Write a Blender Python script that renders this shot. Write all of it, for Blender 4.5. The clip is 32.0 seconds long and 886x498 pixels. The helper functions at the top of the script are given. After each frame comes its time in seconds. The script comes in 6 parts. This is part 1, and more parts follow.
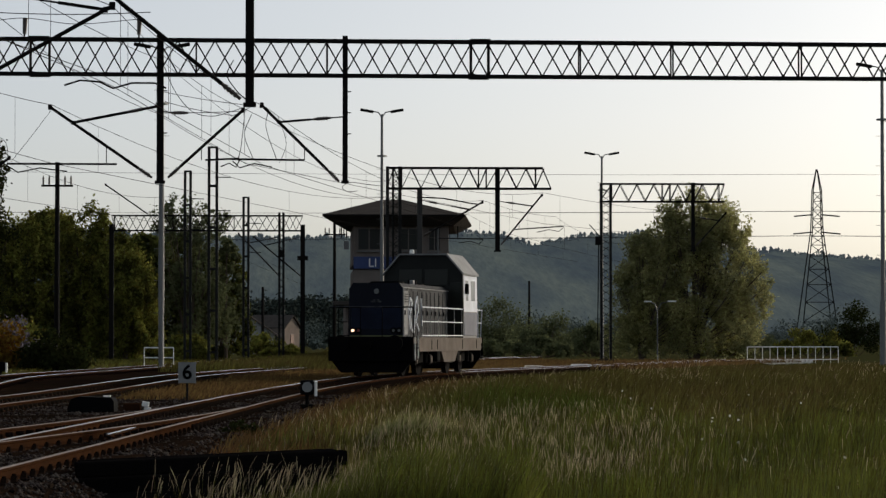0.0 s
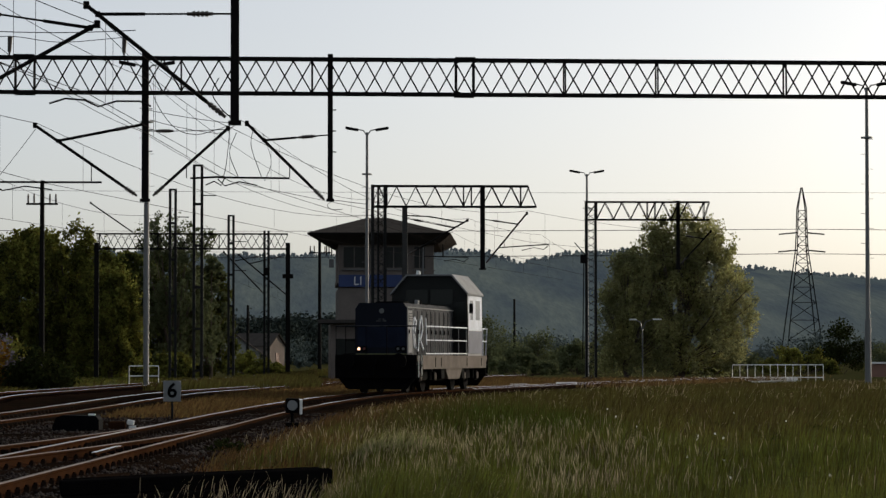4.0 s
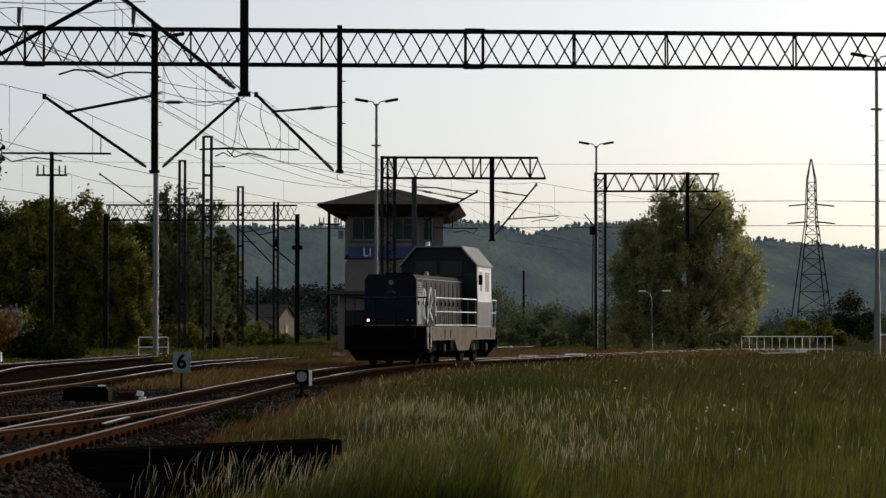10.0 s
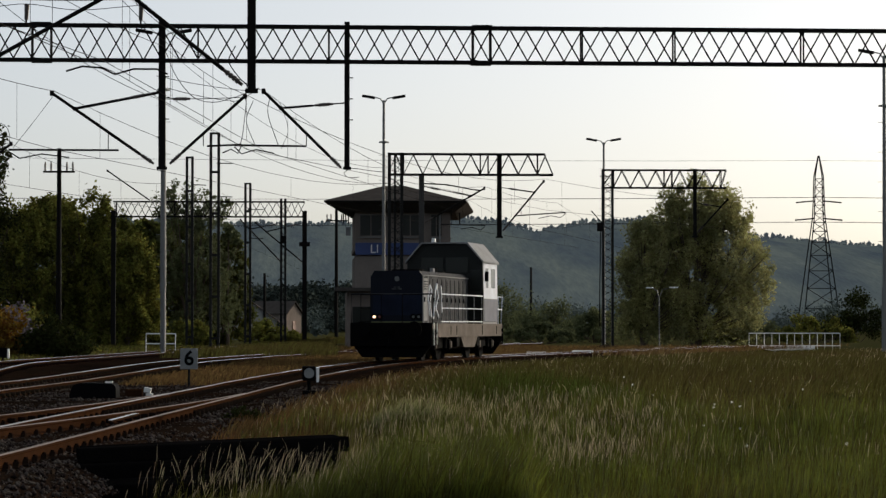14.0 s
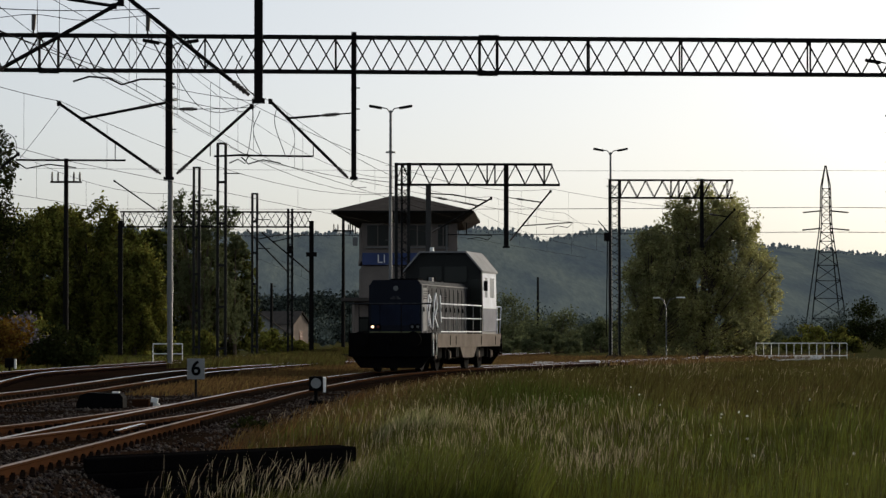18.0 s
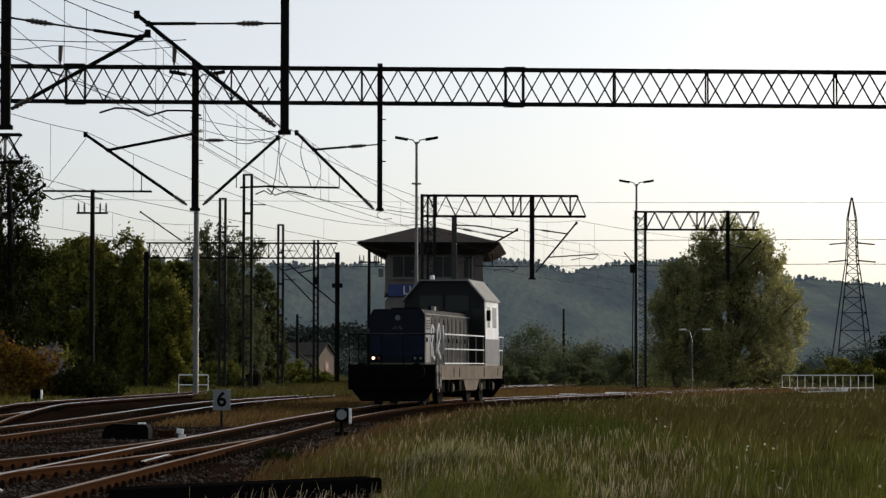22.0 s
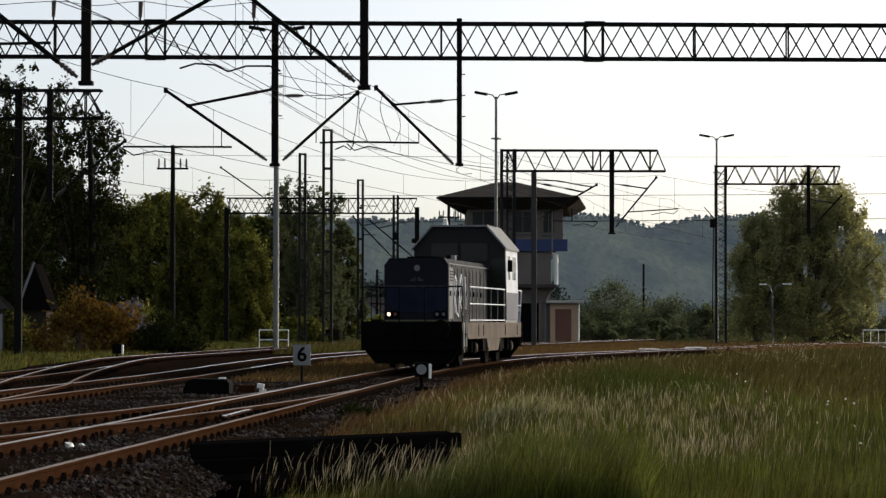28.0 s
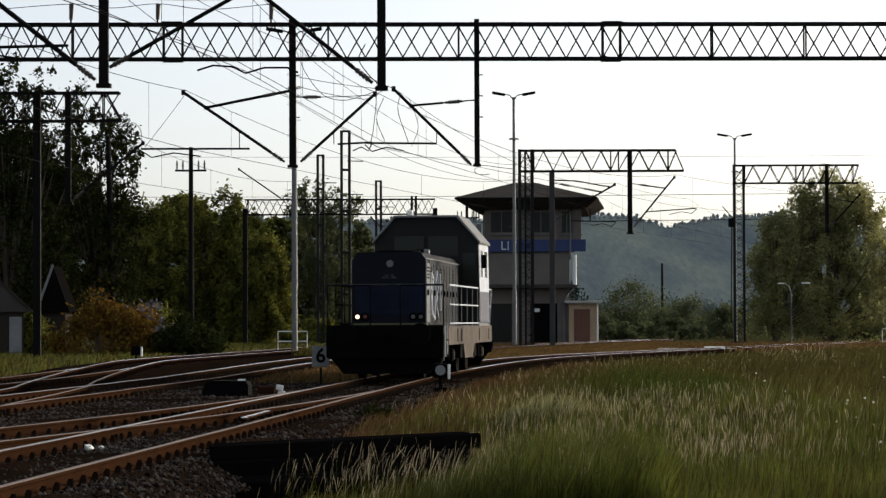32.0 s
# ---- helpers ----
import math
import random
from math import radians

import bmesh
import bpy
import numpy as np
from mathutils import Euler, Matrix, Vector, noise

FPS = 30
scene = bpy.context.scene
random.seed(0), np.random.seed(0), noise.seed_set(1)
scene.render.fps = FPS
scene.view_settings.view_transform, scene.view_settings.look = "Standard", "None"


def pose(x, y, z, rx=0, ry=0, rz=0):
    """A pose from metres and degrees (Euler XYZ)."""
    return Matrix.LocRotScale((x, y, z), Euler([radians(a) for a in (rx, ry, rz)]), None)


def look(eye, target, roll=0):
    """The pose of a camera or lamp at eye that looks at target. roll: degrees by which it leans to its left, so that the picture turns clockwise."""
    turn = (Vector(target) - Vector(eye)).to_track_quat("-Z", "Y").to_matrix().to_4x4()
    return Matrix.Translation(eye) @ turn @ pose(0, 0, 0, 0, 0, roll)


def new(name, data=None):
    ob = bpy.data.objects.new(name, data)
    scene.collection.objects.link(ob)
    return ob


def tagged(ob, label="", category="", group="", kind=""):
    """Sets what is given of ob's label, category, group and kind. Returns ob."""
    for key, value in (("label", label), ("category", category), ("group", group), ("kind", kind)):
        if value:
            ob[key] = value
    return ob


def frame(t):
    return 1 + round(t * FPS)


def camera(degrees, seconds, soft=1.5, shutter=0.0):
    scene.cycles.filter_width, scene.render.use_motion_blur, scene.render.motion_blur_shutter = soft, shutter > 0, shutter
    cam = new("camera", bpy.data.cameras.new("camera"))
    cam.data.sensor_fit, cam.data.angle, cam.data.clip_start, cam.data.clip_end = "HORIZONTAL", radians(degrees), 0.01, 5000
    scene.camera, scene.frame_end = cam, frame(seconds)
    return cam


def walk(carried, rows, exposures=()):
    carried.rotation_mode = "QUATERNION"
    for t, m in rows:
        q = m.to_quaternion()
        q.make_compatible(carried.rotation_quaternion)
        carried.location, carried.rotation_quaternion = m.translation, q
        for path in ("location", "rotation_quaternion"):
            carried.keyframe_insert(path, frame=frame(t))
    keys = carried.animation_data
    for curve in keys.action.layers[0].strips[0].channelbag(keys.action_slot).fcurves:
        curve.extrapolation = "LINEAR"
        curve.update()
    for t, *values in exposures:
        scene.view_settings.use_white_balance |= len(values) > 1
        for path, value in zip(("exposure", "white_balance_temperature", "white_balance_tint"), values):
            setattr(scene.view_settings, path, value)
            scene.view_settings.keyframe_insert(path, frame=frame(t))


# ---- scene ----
# ---------------------------------------------------------------- camera
EYE = (0.0, 0.0, 1.35)
cam = camera(17.15, 32.0, soft=1.4)
# seconds, tilt above the level, lean, turn to the left (degrees)
VIEWS = [
    (0.0, 1.739, -0.012, -2.571), (0.5, 1.723, -0.021, -2.79), (1.0, 1.709, 0.056, -2.941), (1.5, 1.738, 0.046, -3.065),
    (2.0, 1.799, 0.017, -3.204), (2.5, 1.821, 0.143, -3.349), (3.0, 1.964, 0.1, -3.405), (3.5, 2.122, -0.042, -3.219),
    (4.0, 2.092, -0.045, -2.861), (4.5, 1.882, -0.091, -2.639), (6.5, 1.947, -0.224, -2.754), (7.0, 1.929, -0.03, -2.54),
    (7.5, 1.871, -0.034, -2.524), (8.0, 1.879, 0.066, -2.503), (8.5, 1.874, 0.059, -2.436), (9.0, 1.84, 0.077, -2.411),
    (9.5, 1.689, -0.028, -2.593), (10.0, 1.535, -0.002, -2.678), (10.5, 1.4, -0.026, -2.717), (11.0, 1.378, -0.052, -2.731),
    (11.5, 1.373, -0.069, -2.727), (12.0, 1.388, -0.058, -2.689), (12.5, 1.411, -0.107, -2.54), (13.0, 1.388, -0.173, -2.503),
    (13.5, 1.387, -0.057, -2.525), (14.0, 1.469, 0.006, -2.535), (14.5, 1.617, -0.024, -2.557), (16.5, 1.555, -0.126, -2.409),
    (17.0, 1.571, 0.057, -2.323), (17.5, 1.608, 0.045, -2.349), (18.0, 1.665, -0.011, -2.401), (18.5, 1.703, 0.125, -2.445),
    (19.0, 1.833, -0.035, -2.471), (19.5, 1.99, -0.096, -2.269), (20.0, 2.134, -0.207, -1.998), (20.5, 2.206, -0.142, -1.951),
    (21.0, 2.243, -0.081, -1.932), (21.5, 2.281, 0.032, -1.919), (22.0, 2.278, 0.084, -1.897), (22.5, 2.245, 0.127, -1.878),
    (23.0, 2.025, -0.011, -1.807), (23.5, 1.847, 0.015, -1.401), (24.0, 1.789, 0.079, -1.344), (24.5, 1.528, 0.066, -1.179),
    (25.0, 1.291, 0.115, -1.08), (25.5, 1.351, 0.076, -0.798), (26.0, 1.353, 0.011, -0.6), (26.5, 1.312, -0.086, -0.486),
    (28.5, 1.414, 0.078, -0.32), (29.0, 1.294, 0.027, -0.282), (29.5, 1.252, 0.011, -0.211), (30.0, 1.251, 0.05, -0.149),
    (30.5, 1.285, 0.014, -0.091), (31.0, 1.33, -0.1, -0.07), (31.5, 1.36, -0.138, -0.01), (32.0, 1.412, -0.21, 0.013),
]
walk(cam, [(t, pose(*EYE, 90 + tilt, 0, turn) @ pose(0, 0, 0, 0, 0, lean)) for t, tilt, lean, turn in VIEWS],
     exposures=[(0.0, 0.6, 6750, 6), (13.0, 0.72, 6750, 6), (20.0, 0.8, 6750, 6), (25.0, 0.96, 6750, 6), (29.0, 1.06, 6750, 6), (32.0, 1.1, 6750, 6)])

# ---------------------------------------------------------------- light
SUN_TURN, SUN_RISE = 51.0, 15.0
world = bpy.data.worlds.new("world")
scene.world = world
world.use_nodes = True
wn = world.node_tree.nodes
sky = wn.new("ShaderNodeTexSky")
sky.sky_type = "NISHITA"
sky.sun_disc = False
sky.sun_elevation, sky.sun_rotation = radians(SUN_RISE), radians(SUN_TURN)
sky.air_density, sky.dust_density, sky.ozone_density = 0.36, 3.1, 1.12
veil = wn.new("ShaderNodeMix")  # thin even high cloud
veil.data_type = "RGBA"
veil.inputs[0].default_value = 0.42
veil.inputs[7].default_value = (3.45, 3.6, 3.56, 1)
world.node_tree.links.new(sky.outputs[0], veil.inputs[6])
world.node_tree.links.new(veil.outputs[2], wn["Background"].inputs[0])
wn["Background"].inputs[1].default_value = 0.12
sun_data = bpy.data.lights.new("sun", "SUN")
sun_data.energy, sun_data.angle, sun_data.color = 1.4, radians(0.6), (1.0, 0.9, 0.76)
sun = new("sun", sun_data)
sun.matrix_world = look((0, 0, 60), (0 - 50 * math.sin(radians(SUN_TURN)) * math.cos(radians(SUN_RISE)),
                                     -50 * math.cos(radians(SUN_TURN)) * math.cos(radians(SUN_RISE)),
                                     60 - 50 * math.sin(radians(SUN_RISE))))

# ---------------------------------------------------------------- materials


def material(name, color, rough=0.7, metal=0.0, other=None, scale=4.0, fine=40.0, amount=0.5, bump=0.15, island=0.0,
             thing_vary=0.0, leaf=0.0, haze=None, stretch=(1, 1, 1), bump_size=0.02, spec=0.5):
    """Base colour broken up at two scales, with relief; leaf: share of light let through; haze: emission that paints in
    the air's glow on what is kilometres off.
    """
    m = bpy.data.materials.new(name)
    m.use_nodes = True
    nt = m.node_tree
    n, link = nt.nodes, nt.links.new
    b = n["Principled BSDF"]
    b.inputs["Roughness"].default_value, b.inputs["Metallic"].default_value = rough, metal
    b.inputs["Specular IOR Level"].default_value = spec
    co = n.new("ShaderNodeTexCoord")
    mp = n.new("ShaderNodeMapping")
    mp.inputs["Scale"].default_value = stretch
    link(co.outputs["Object"], mp.inputs[0])
    big, small = n.new("ShaderNodeTexNoise"), n.new("ShaderNodeTexNoise")
    big.inputs["Scale"].default_value, small.inputs["Scale"].default_value = scale, fine
    big.inputs["Detail"].default_value = 5
    for t in (big, small):
        link(mp.outputs[0], t.inputs["Vector"])
    ramp = n.new("ShaderNodeValToRGB")
    ramp.color_ramp.elements[0].position, ramp.color_ramp.elements[1].position = 0.35, 0.68
    link(big.outputs["Fac"], ramp.inputs[0])
    other = other or tuple(c * 0.55 for c in color)
    mix = n.new("ShaderNodeMix")
    mix.data_type = "RGBA"
    mix.inputs[6].default_value, mix.inputs[7].default_value = (*color, 1), (*other, 1)
    sc = n.new("ShaderNodeMath")
    sc.operation = "MULTIPLY"
    sc.inputs[1].default_value = amount
    link(ramp.outputs[0], sc.inputs[0])
    link(sc.outputs[0], mix.inputs[0])
    hsv = n.new("ShaderNodeHueSaturation")
    link(mix.outputs[2], hsv.inputs["Color"])
    val = n.new("ShaderNodeMapRange")
    val.inputs[3].default_value, val.inputs[4].default_value = 1 - 0.35 * amount, 1 + 0.35 * amount
    link(small.outputs["Fac"], val.inputs[0])
    last = val.outputs[0]
    if island or thing_vary:
        if island:
            rnd = n.new("ShaderNodeNewGeometry").outputs["Random Per Island"]
        else:
            rnd = n.new("ShaderNodeObjectInfo").outputs["Random"]
        span = island or thing_vary
        vr = n.new("ShaderNodeMapRange")
        vr.inputs[3].default_value, vr.inputs[4].default_value = 1 - span, 1 + span
        link(rnd, vr.inputs[0])
        mul = n.new("ShaderNodeMath")
        mul.operation = "MULTIPLY"
        link(last, mul.inputs[0])
        link(vr.outputs[0], mul.inputs[1])
        last = mul.outputs[0]
        hue = n.new("ShaderNodeMapRange")
        hue.inputs[3].default_value, hue.inputs[4].default_value = 0.5 - 0.05 * span, 0.5 + 0.05 * span
        link(rnd, hue.inputs[0])
        link(hue.outputs[0], hsv.inputs["Hue"])
    link(last, hsv.inputs["Value"])
    link(hsv.outputs[0], b.inputs["Base Color"])
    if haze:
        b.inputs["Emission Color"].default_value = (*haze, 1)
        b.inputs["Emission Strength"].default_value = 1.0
    if bump:
        bp = n.new("ShaderNodeBump")
        bp.inputs["Strength"].default_value, bp.inputs["Distance"].default_value = bump, bump_size
        link(small.outputs["Fac"], bp.inputs["Height"])
        link(bp.outputs[0], b.inputs["Normal"])
    if leaf:
        tr = n.new("ShaderNodeBsdfTranslucent")
        link(hsv.outputs[0], tr.inputs[0])
        ms = n.new("ShaderNodeMixShader")
        ms.inputs[0].default_value = leaf
        link(b.outputs[0], ms.inputs[1])
        link(tr.outputs[0], ms.inputs[2])
        link(ms.outputs[0], n["Material Output"].inputs[0])
    return m


def glow(name, color, strength):
    m = bpy.data.materials.new(name)
    m.use_nodes = True
    b = m.node_tree.nodes["Principled BSDF"]
    b.inputs["Base Color"].default_value = (*color, 1)
    b.inputs["Emission Color"].default_value = (*color, 1)
    b.inputs["Emission Strength"].default_value = strength
    return m


M = dict(
    soil=material("meadow_soil", (0.035, 0.038, 0.014), 0.95, other=(0.045, 0.036, 0.018), scale=0.25, fine=6, amount=0.8, bump=0.6, bump_size=0.1, spec=0.0),
    ballast=material("ballast_dirt", (0.0085, 0.006, 0.0046), 0.95, other=(0.016, 0.0094, 0.0065), scale=0.5, fine=22, amount=0.8, bump=1.0, bump_size=0.06, spec=0.0),
    stone=material("ballast_stone", (0.05, 0.041, 0.039), 0.8, other=(0.01, 0.0074, 0.006), scale=3, fine=30, island=0.8, bump=0.2, spec=0.0),
    rail_side=material("rusty_rail", (0.033, 0.0145, 0.0072), 0.85, other=(0.014, 0.008, 0.0055), scale=2.5, fine=60, bump=0.3, spec=0.0),
    rail_top=material("worn_rail_head", (0.33, 0.29, 0.265), 0.36, 1.0, other=(0.12, 0.085, 0.068), scale=0.16, fine=40, amount=0.75, bump=0.05),
    rail_bright=material("polished_sheen_rail_head", (0.85, 0.82, 0.8), 0.2, 1.0, other=(0.5, 0.45, 0.42), scale=0.16, fine=40, amount=0.5, bump=0.03),
    rail_dull=material("dull_rail_head", (0.12, 0.08, 0.062), 0.6, 0.3, other=(0.06, 0.036, 0.025), scale=1.5, fine=50, amount=0.7, bump=0.1),
    sleeper=material("old_timber_sleeper", (0.015, 0.0105, 0.0082), 0.9, scale=3, fine=30, thing_vary=0.4, bump=0.5, stretch=(1, 6, 1), spec=0.0),
    tar=material("tarred_timber", (0.006, 0.0055, 0.0055), 0.9, scale=4, fine=40, thing_vary=0.3, bump=0.5, spec=0.0),
    steel=material("grimy_painted_steel", (0.006, 0.0058, 0.006), 0.85, 0.0, other=(0.009, 0.007, 0.006), scale=1.2, fine=30, bump=0.15, spec=0.08),
    galv=material("grey_galvanised_steel", (0.15, 0.15, 0.15), 0.55, 0.3, scale=1.0, fine=25, amount=0.35, bump=0.06),
    wire=material("copper_wire", (0.02, 0.018, 0.017), 0.95, 0.0, amount=0.2, bump=0, spec=0.0),
    porcelain=material("brown_porcelain", (0.03, 0.018, 0.014), 0.4, bump=0, amount=0.2),
    white_paint=material("weathered_white_paint", (0.72, 0.72, 0.7), 0.55, scale=3, fine=40, amount=0.3, bump=0.08),
    aged_white=material("aged_grey_white_enamel", (0.2, 0.205, 0.205), 0.6, scale=5, fine=40, amount=0.4, bump=0.05, spec=0.2),
    grey_leaf=material("grey_green_weed_leaves", (0.22, 0.21, 0.1), 0.7, other=(0.1, 0.115, 0.035), scale=1.6, fine=4, island=0.4, leaf=0.35, bump=0, spec=0.0),
    clip=material("dark_rail_clip", (0.015, 0.0095, 0.007), 0.9, scale=5, fine=40, bump=0.2, spec=0.0),
    black_paint=material("black_paint", (0.0035, 0.0035, 0.004), 0.8, amount=0.3, bump=0.08, spec=0.02),
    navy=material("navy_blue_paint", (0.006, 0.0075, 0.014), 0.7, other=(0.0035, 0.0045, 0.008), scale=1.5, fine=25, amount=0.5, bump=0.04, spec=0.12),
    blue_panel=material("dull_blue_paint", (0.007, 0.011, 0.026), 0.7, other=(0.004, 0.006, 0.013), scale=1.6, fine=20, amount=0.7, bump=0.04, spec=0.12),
    cream=material("cream_paint", (0.12, 0.1, 0.087), 0.8, other=(0.06, 0.05, 0.044), scale=1.6, fine=18, amount=0.6, bump=0.05, spec=0.03),
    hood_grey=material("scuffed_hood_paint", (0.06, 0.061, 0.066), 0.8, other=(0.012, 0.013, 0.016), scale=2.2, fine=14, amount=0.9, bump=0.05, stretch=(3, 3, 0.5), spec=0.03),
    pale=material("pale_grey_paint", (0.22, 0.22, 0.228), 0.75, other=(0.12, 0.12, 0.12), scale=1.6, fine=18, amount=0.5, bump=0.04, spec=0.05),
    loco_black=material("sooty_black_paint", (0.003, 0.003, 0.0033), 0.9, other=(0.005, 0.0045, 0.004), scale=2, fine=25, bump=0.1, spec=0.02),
    olive=material("olive_stripe_paint", (0.06, 0.06, 0.012), 0.5, amount=0.4, bump=0.05),
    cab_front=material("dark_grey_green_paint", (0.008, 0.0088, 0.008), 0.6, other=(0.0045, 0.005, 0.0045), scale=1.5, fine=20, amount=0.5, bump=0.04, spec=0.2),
    glass=material("dark_window_glass", (0.012, 0.014, 0.013), 0.14, amount=0.1, bump=0, spec=0.18),
    lamp_on=glow("lit_headlamp", (1.0, 0.6, 0.4), 1.5),
    lamp_off=material("unlit_lamp_glass", (0.09, 0.095, 0.1), 0.15, amount=0.2, bump=0),
    render_wall=material("tower_plaster", (0.17, 0.142, 0.125), 0.9, other=(0.1, 0.084, 0.076), scale=0.7, fine=14, amount=0.6, bump=0.2, spec=0.0),
    render_light=material("pale_band_plaster", (0.165, 0.142, 0.128), 0.9, other=(0.105, 0.09, 0.082), scale=0.7, fine=14, amount=0.5, bump=0.2, spec=0.0),
    tarpaper=material("bitumen_roof_felt", (0.06, 0.053, 0.049), 0.9, scale=1.5, fine=20, bump=0.25, spec=0.0),
    blue_board=material("blue_enamel_board", (0.015, 0.035, 0.13), 0.6, scale=1, fine=12, amount=0.4, bump=0.03),
    lean_plaster=material("warm_beige_plaster", (0.42, 0.3, 0.2), 0.9, other=(0.28, 0.2, 0.13), scale=0.9, fine=14, amount=0.5, bump=0.2, spec=0.0),
    mast_steel=material("weathered_mast_steel", (0.009, 0.0088, 0.0085), 0.5, 0.0, other=(0.005, 0.0048, 0.0045), scale=1.2, fine=30, amount=0.7, bump=0.12, spec=0.15),
    mast_grey=material("grey_concrete_post", (0.045, 0.044, 0.043), 0.7, scale=1.0, fine=20, amount=0.6, bump=0.15, spec=0.2),
    fresh_blade=material("fresh_green_grass", (0.044, 0.058, 0.011), 0.7, other=(0.045, 0.043, 0.013), scale=0.5, fine=2, amount=0.8, island=0.75, leaf=0.4, bump=0, spec=0.0),
    door_brown=material("brown_wood_door", (0.12, 0.045, 0.027), 0.7, scale=2, fine=25, bump=0.15, stretch=(5, 5, 1)),
    bark=material("grey_brown_bark", (0.085, 0.068, 0.055), 0.95, scale=3, fine=24, bump=0.8, stretch=(1, 1, 0.3), spec=0.0),
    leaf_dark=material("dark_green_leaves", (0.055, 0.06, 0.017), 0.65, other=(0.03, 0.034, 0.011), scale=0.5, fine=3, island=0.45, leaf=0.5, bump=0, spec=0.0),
    # near-black green: the wood's deep self-shadow is put into the leaf colour
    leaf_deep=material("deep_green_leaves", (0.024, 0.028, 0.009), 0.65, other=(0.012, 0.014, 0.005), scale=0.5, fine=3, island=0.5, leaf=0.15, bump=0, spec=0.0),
    leaf_mid=material("green_leaves", (0.185, 0.18, 0.04), 0.65, other=(0.028, 0.032, 0.01), scale=0.55, fine=3, amount=0.9, island=0.5, leaf=0.4, bump=0, spec=0.0),
    leaf_olive=material("olive_leaves", (0.3, 0.285, 0.12), 0.65, other=(0.15, 0.155, 0.078), scale=0.4, fine=3, amount=0.9, island=0.3, leaf=0.52, bump=0, spec=0.0),
    leaf_orange=material("rusty_yellow_leaves", (0.12, 0.064, 0.014), 0.6, other=(0.035, 0.04, 0.012), scale=0.8, fine=4, island=0.45, leaf=0.4, bump=0, spec=0.0),
    # muted, low-contrast green: distance haze is mixed into this leaf colour
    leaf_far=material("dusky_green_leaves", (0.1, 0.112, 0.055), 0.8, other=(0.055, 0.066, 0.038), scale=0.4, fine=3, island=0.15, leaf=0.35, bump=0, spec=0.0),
    lilac=material("pale_lilac_blossom", (0.15, 0.135, 0.165), 0.7, scale=1, fine=6, island=0.4, leaf=0.3, bump=0, spec=0.0),
    # bluish leaf colour with the valley's haze mixed in
    far_leaf=material("far_foliage_painted_haze", (0.1, 0.12, 0.108), 0.95, other=(0.06, 0.075, 0.072), scale=0.1, fine=0.8, amount=0.6, bump=0.5, bump_size=0.5, island=0.25, spec=0.0),
    # air haze is given to the ridge and its crowns as emission
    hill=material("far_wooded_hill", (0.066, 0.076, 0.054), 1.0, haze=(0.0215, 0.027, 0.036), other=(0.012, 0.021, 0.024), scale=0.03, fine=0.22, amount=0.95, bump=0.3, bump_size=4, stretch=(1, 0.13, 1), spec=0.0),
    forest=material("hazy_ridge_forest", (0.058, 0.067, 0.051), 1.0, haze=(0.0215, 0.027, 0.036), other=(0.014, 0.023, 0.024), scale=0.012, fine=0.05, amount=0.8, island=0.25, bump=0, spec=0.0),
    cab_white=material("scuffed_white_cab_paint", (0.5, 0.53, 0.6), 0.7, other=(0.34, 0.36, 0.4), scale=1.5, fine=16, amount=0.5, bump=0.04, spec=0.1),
    # pale base colour paints the sky light showing through the cab windows
    side_glass=material("window_glass_painted_skylight", (0.3, 0.32, 0.35), 0.15, scale=3, amount=0.4, bump=0, spec=0.5),
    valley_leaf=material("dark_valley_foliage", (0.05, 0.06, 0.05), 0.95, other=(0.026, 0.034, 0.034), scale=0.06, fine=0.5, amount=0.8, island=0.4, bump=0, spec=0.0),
    rail_white=material("cool_white_rail_paint", (0.46, 0.49, 0.56), 0.5, scale=3, fine=30, amount=0.4, bump=0.05, spec=0.3),
    cab_grey=material("lilac_grey_cab_paint", (0.115, 0.12, 0.15), 0.6, other=(0.075, 0.08, 0.1), scale=1.5, fine=16, amount=0.6, bump=0.04, spec=0.05),
    tail_red=material("red_lamp_glass", (0.12, 0.012, 0.01), 0.2, amount=0.2, bump=0),
    blade=material("green_grass_blade", (0.058, 0.063, 0.009), 0.55, other=(0.084, 0.057, 0.018), scale=0.45, fine=2, amount=0.8, island=0.85, leaf=0.5, bump=0, spec=0.1),
    tall_blade=material("tall_green_blade", (0.098, 0.103, 0.016), 0.6, other=(0.018, 0.02, 0.004), scale=2.0, fine=3, amount=0.95, island=0.8, leaf=0.45, bump=0, spec=0.1),
    far_blade=material("olive_field_grass", (0.056, 0.054, 0.015), 0.75, other=(0.07, 0.051, 0.021), scale=0.12, fine=1.2, amount=0.9, island=0.45, leaf=0.4, bump=0, spec=0.0),
    straw=material("pale_dry_grass", (0.43, 0.35, 0.24), 0.6, other=(0.13, 0.1, 0.06), scale=0.6, fine=2, island=0.4, leaf=0.4, bump=0, spec=0.0),
    rust_weed=material("reddish_brown_dead_weeds", (0.115, 0.062, 0.026), 0.75, other=(0.055, 0.04, 0.018), scale=0.8, fine=2, amount=0.8, island=0.5, leaf=0.4, bump=0, spec=0.0),
    rusty_grass=material("rusty_dry_weeds", (0.105, 0.062, 0.026), 0.7, other=(0.055, 0.044, 0.017), scale=0.6, fine=2, island=0.45, leaf=0.5, bump=0, spec=0.0),
    shed=material("grey_shed_boards", (0.04, 0.034, 0.029), 0.9, scale=2, fine=20, bump=0.3, stretch=(5, 5, 1), spec=0.0),
    brick_far=material("far_brick", (0.22, 0.12, 0.09), 0.9, scale=0.5, fine=8),
    gravel_light=material("pale_concrete", (0.4, 0.39, 0.36), 0.85, scale=1, fine=15, bump=0.2),
)

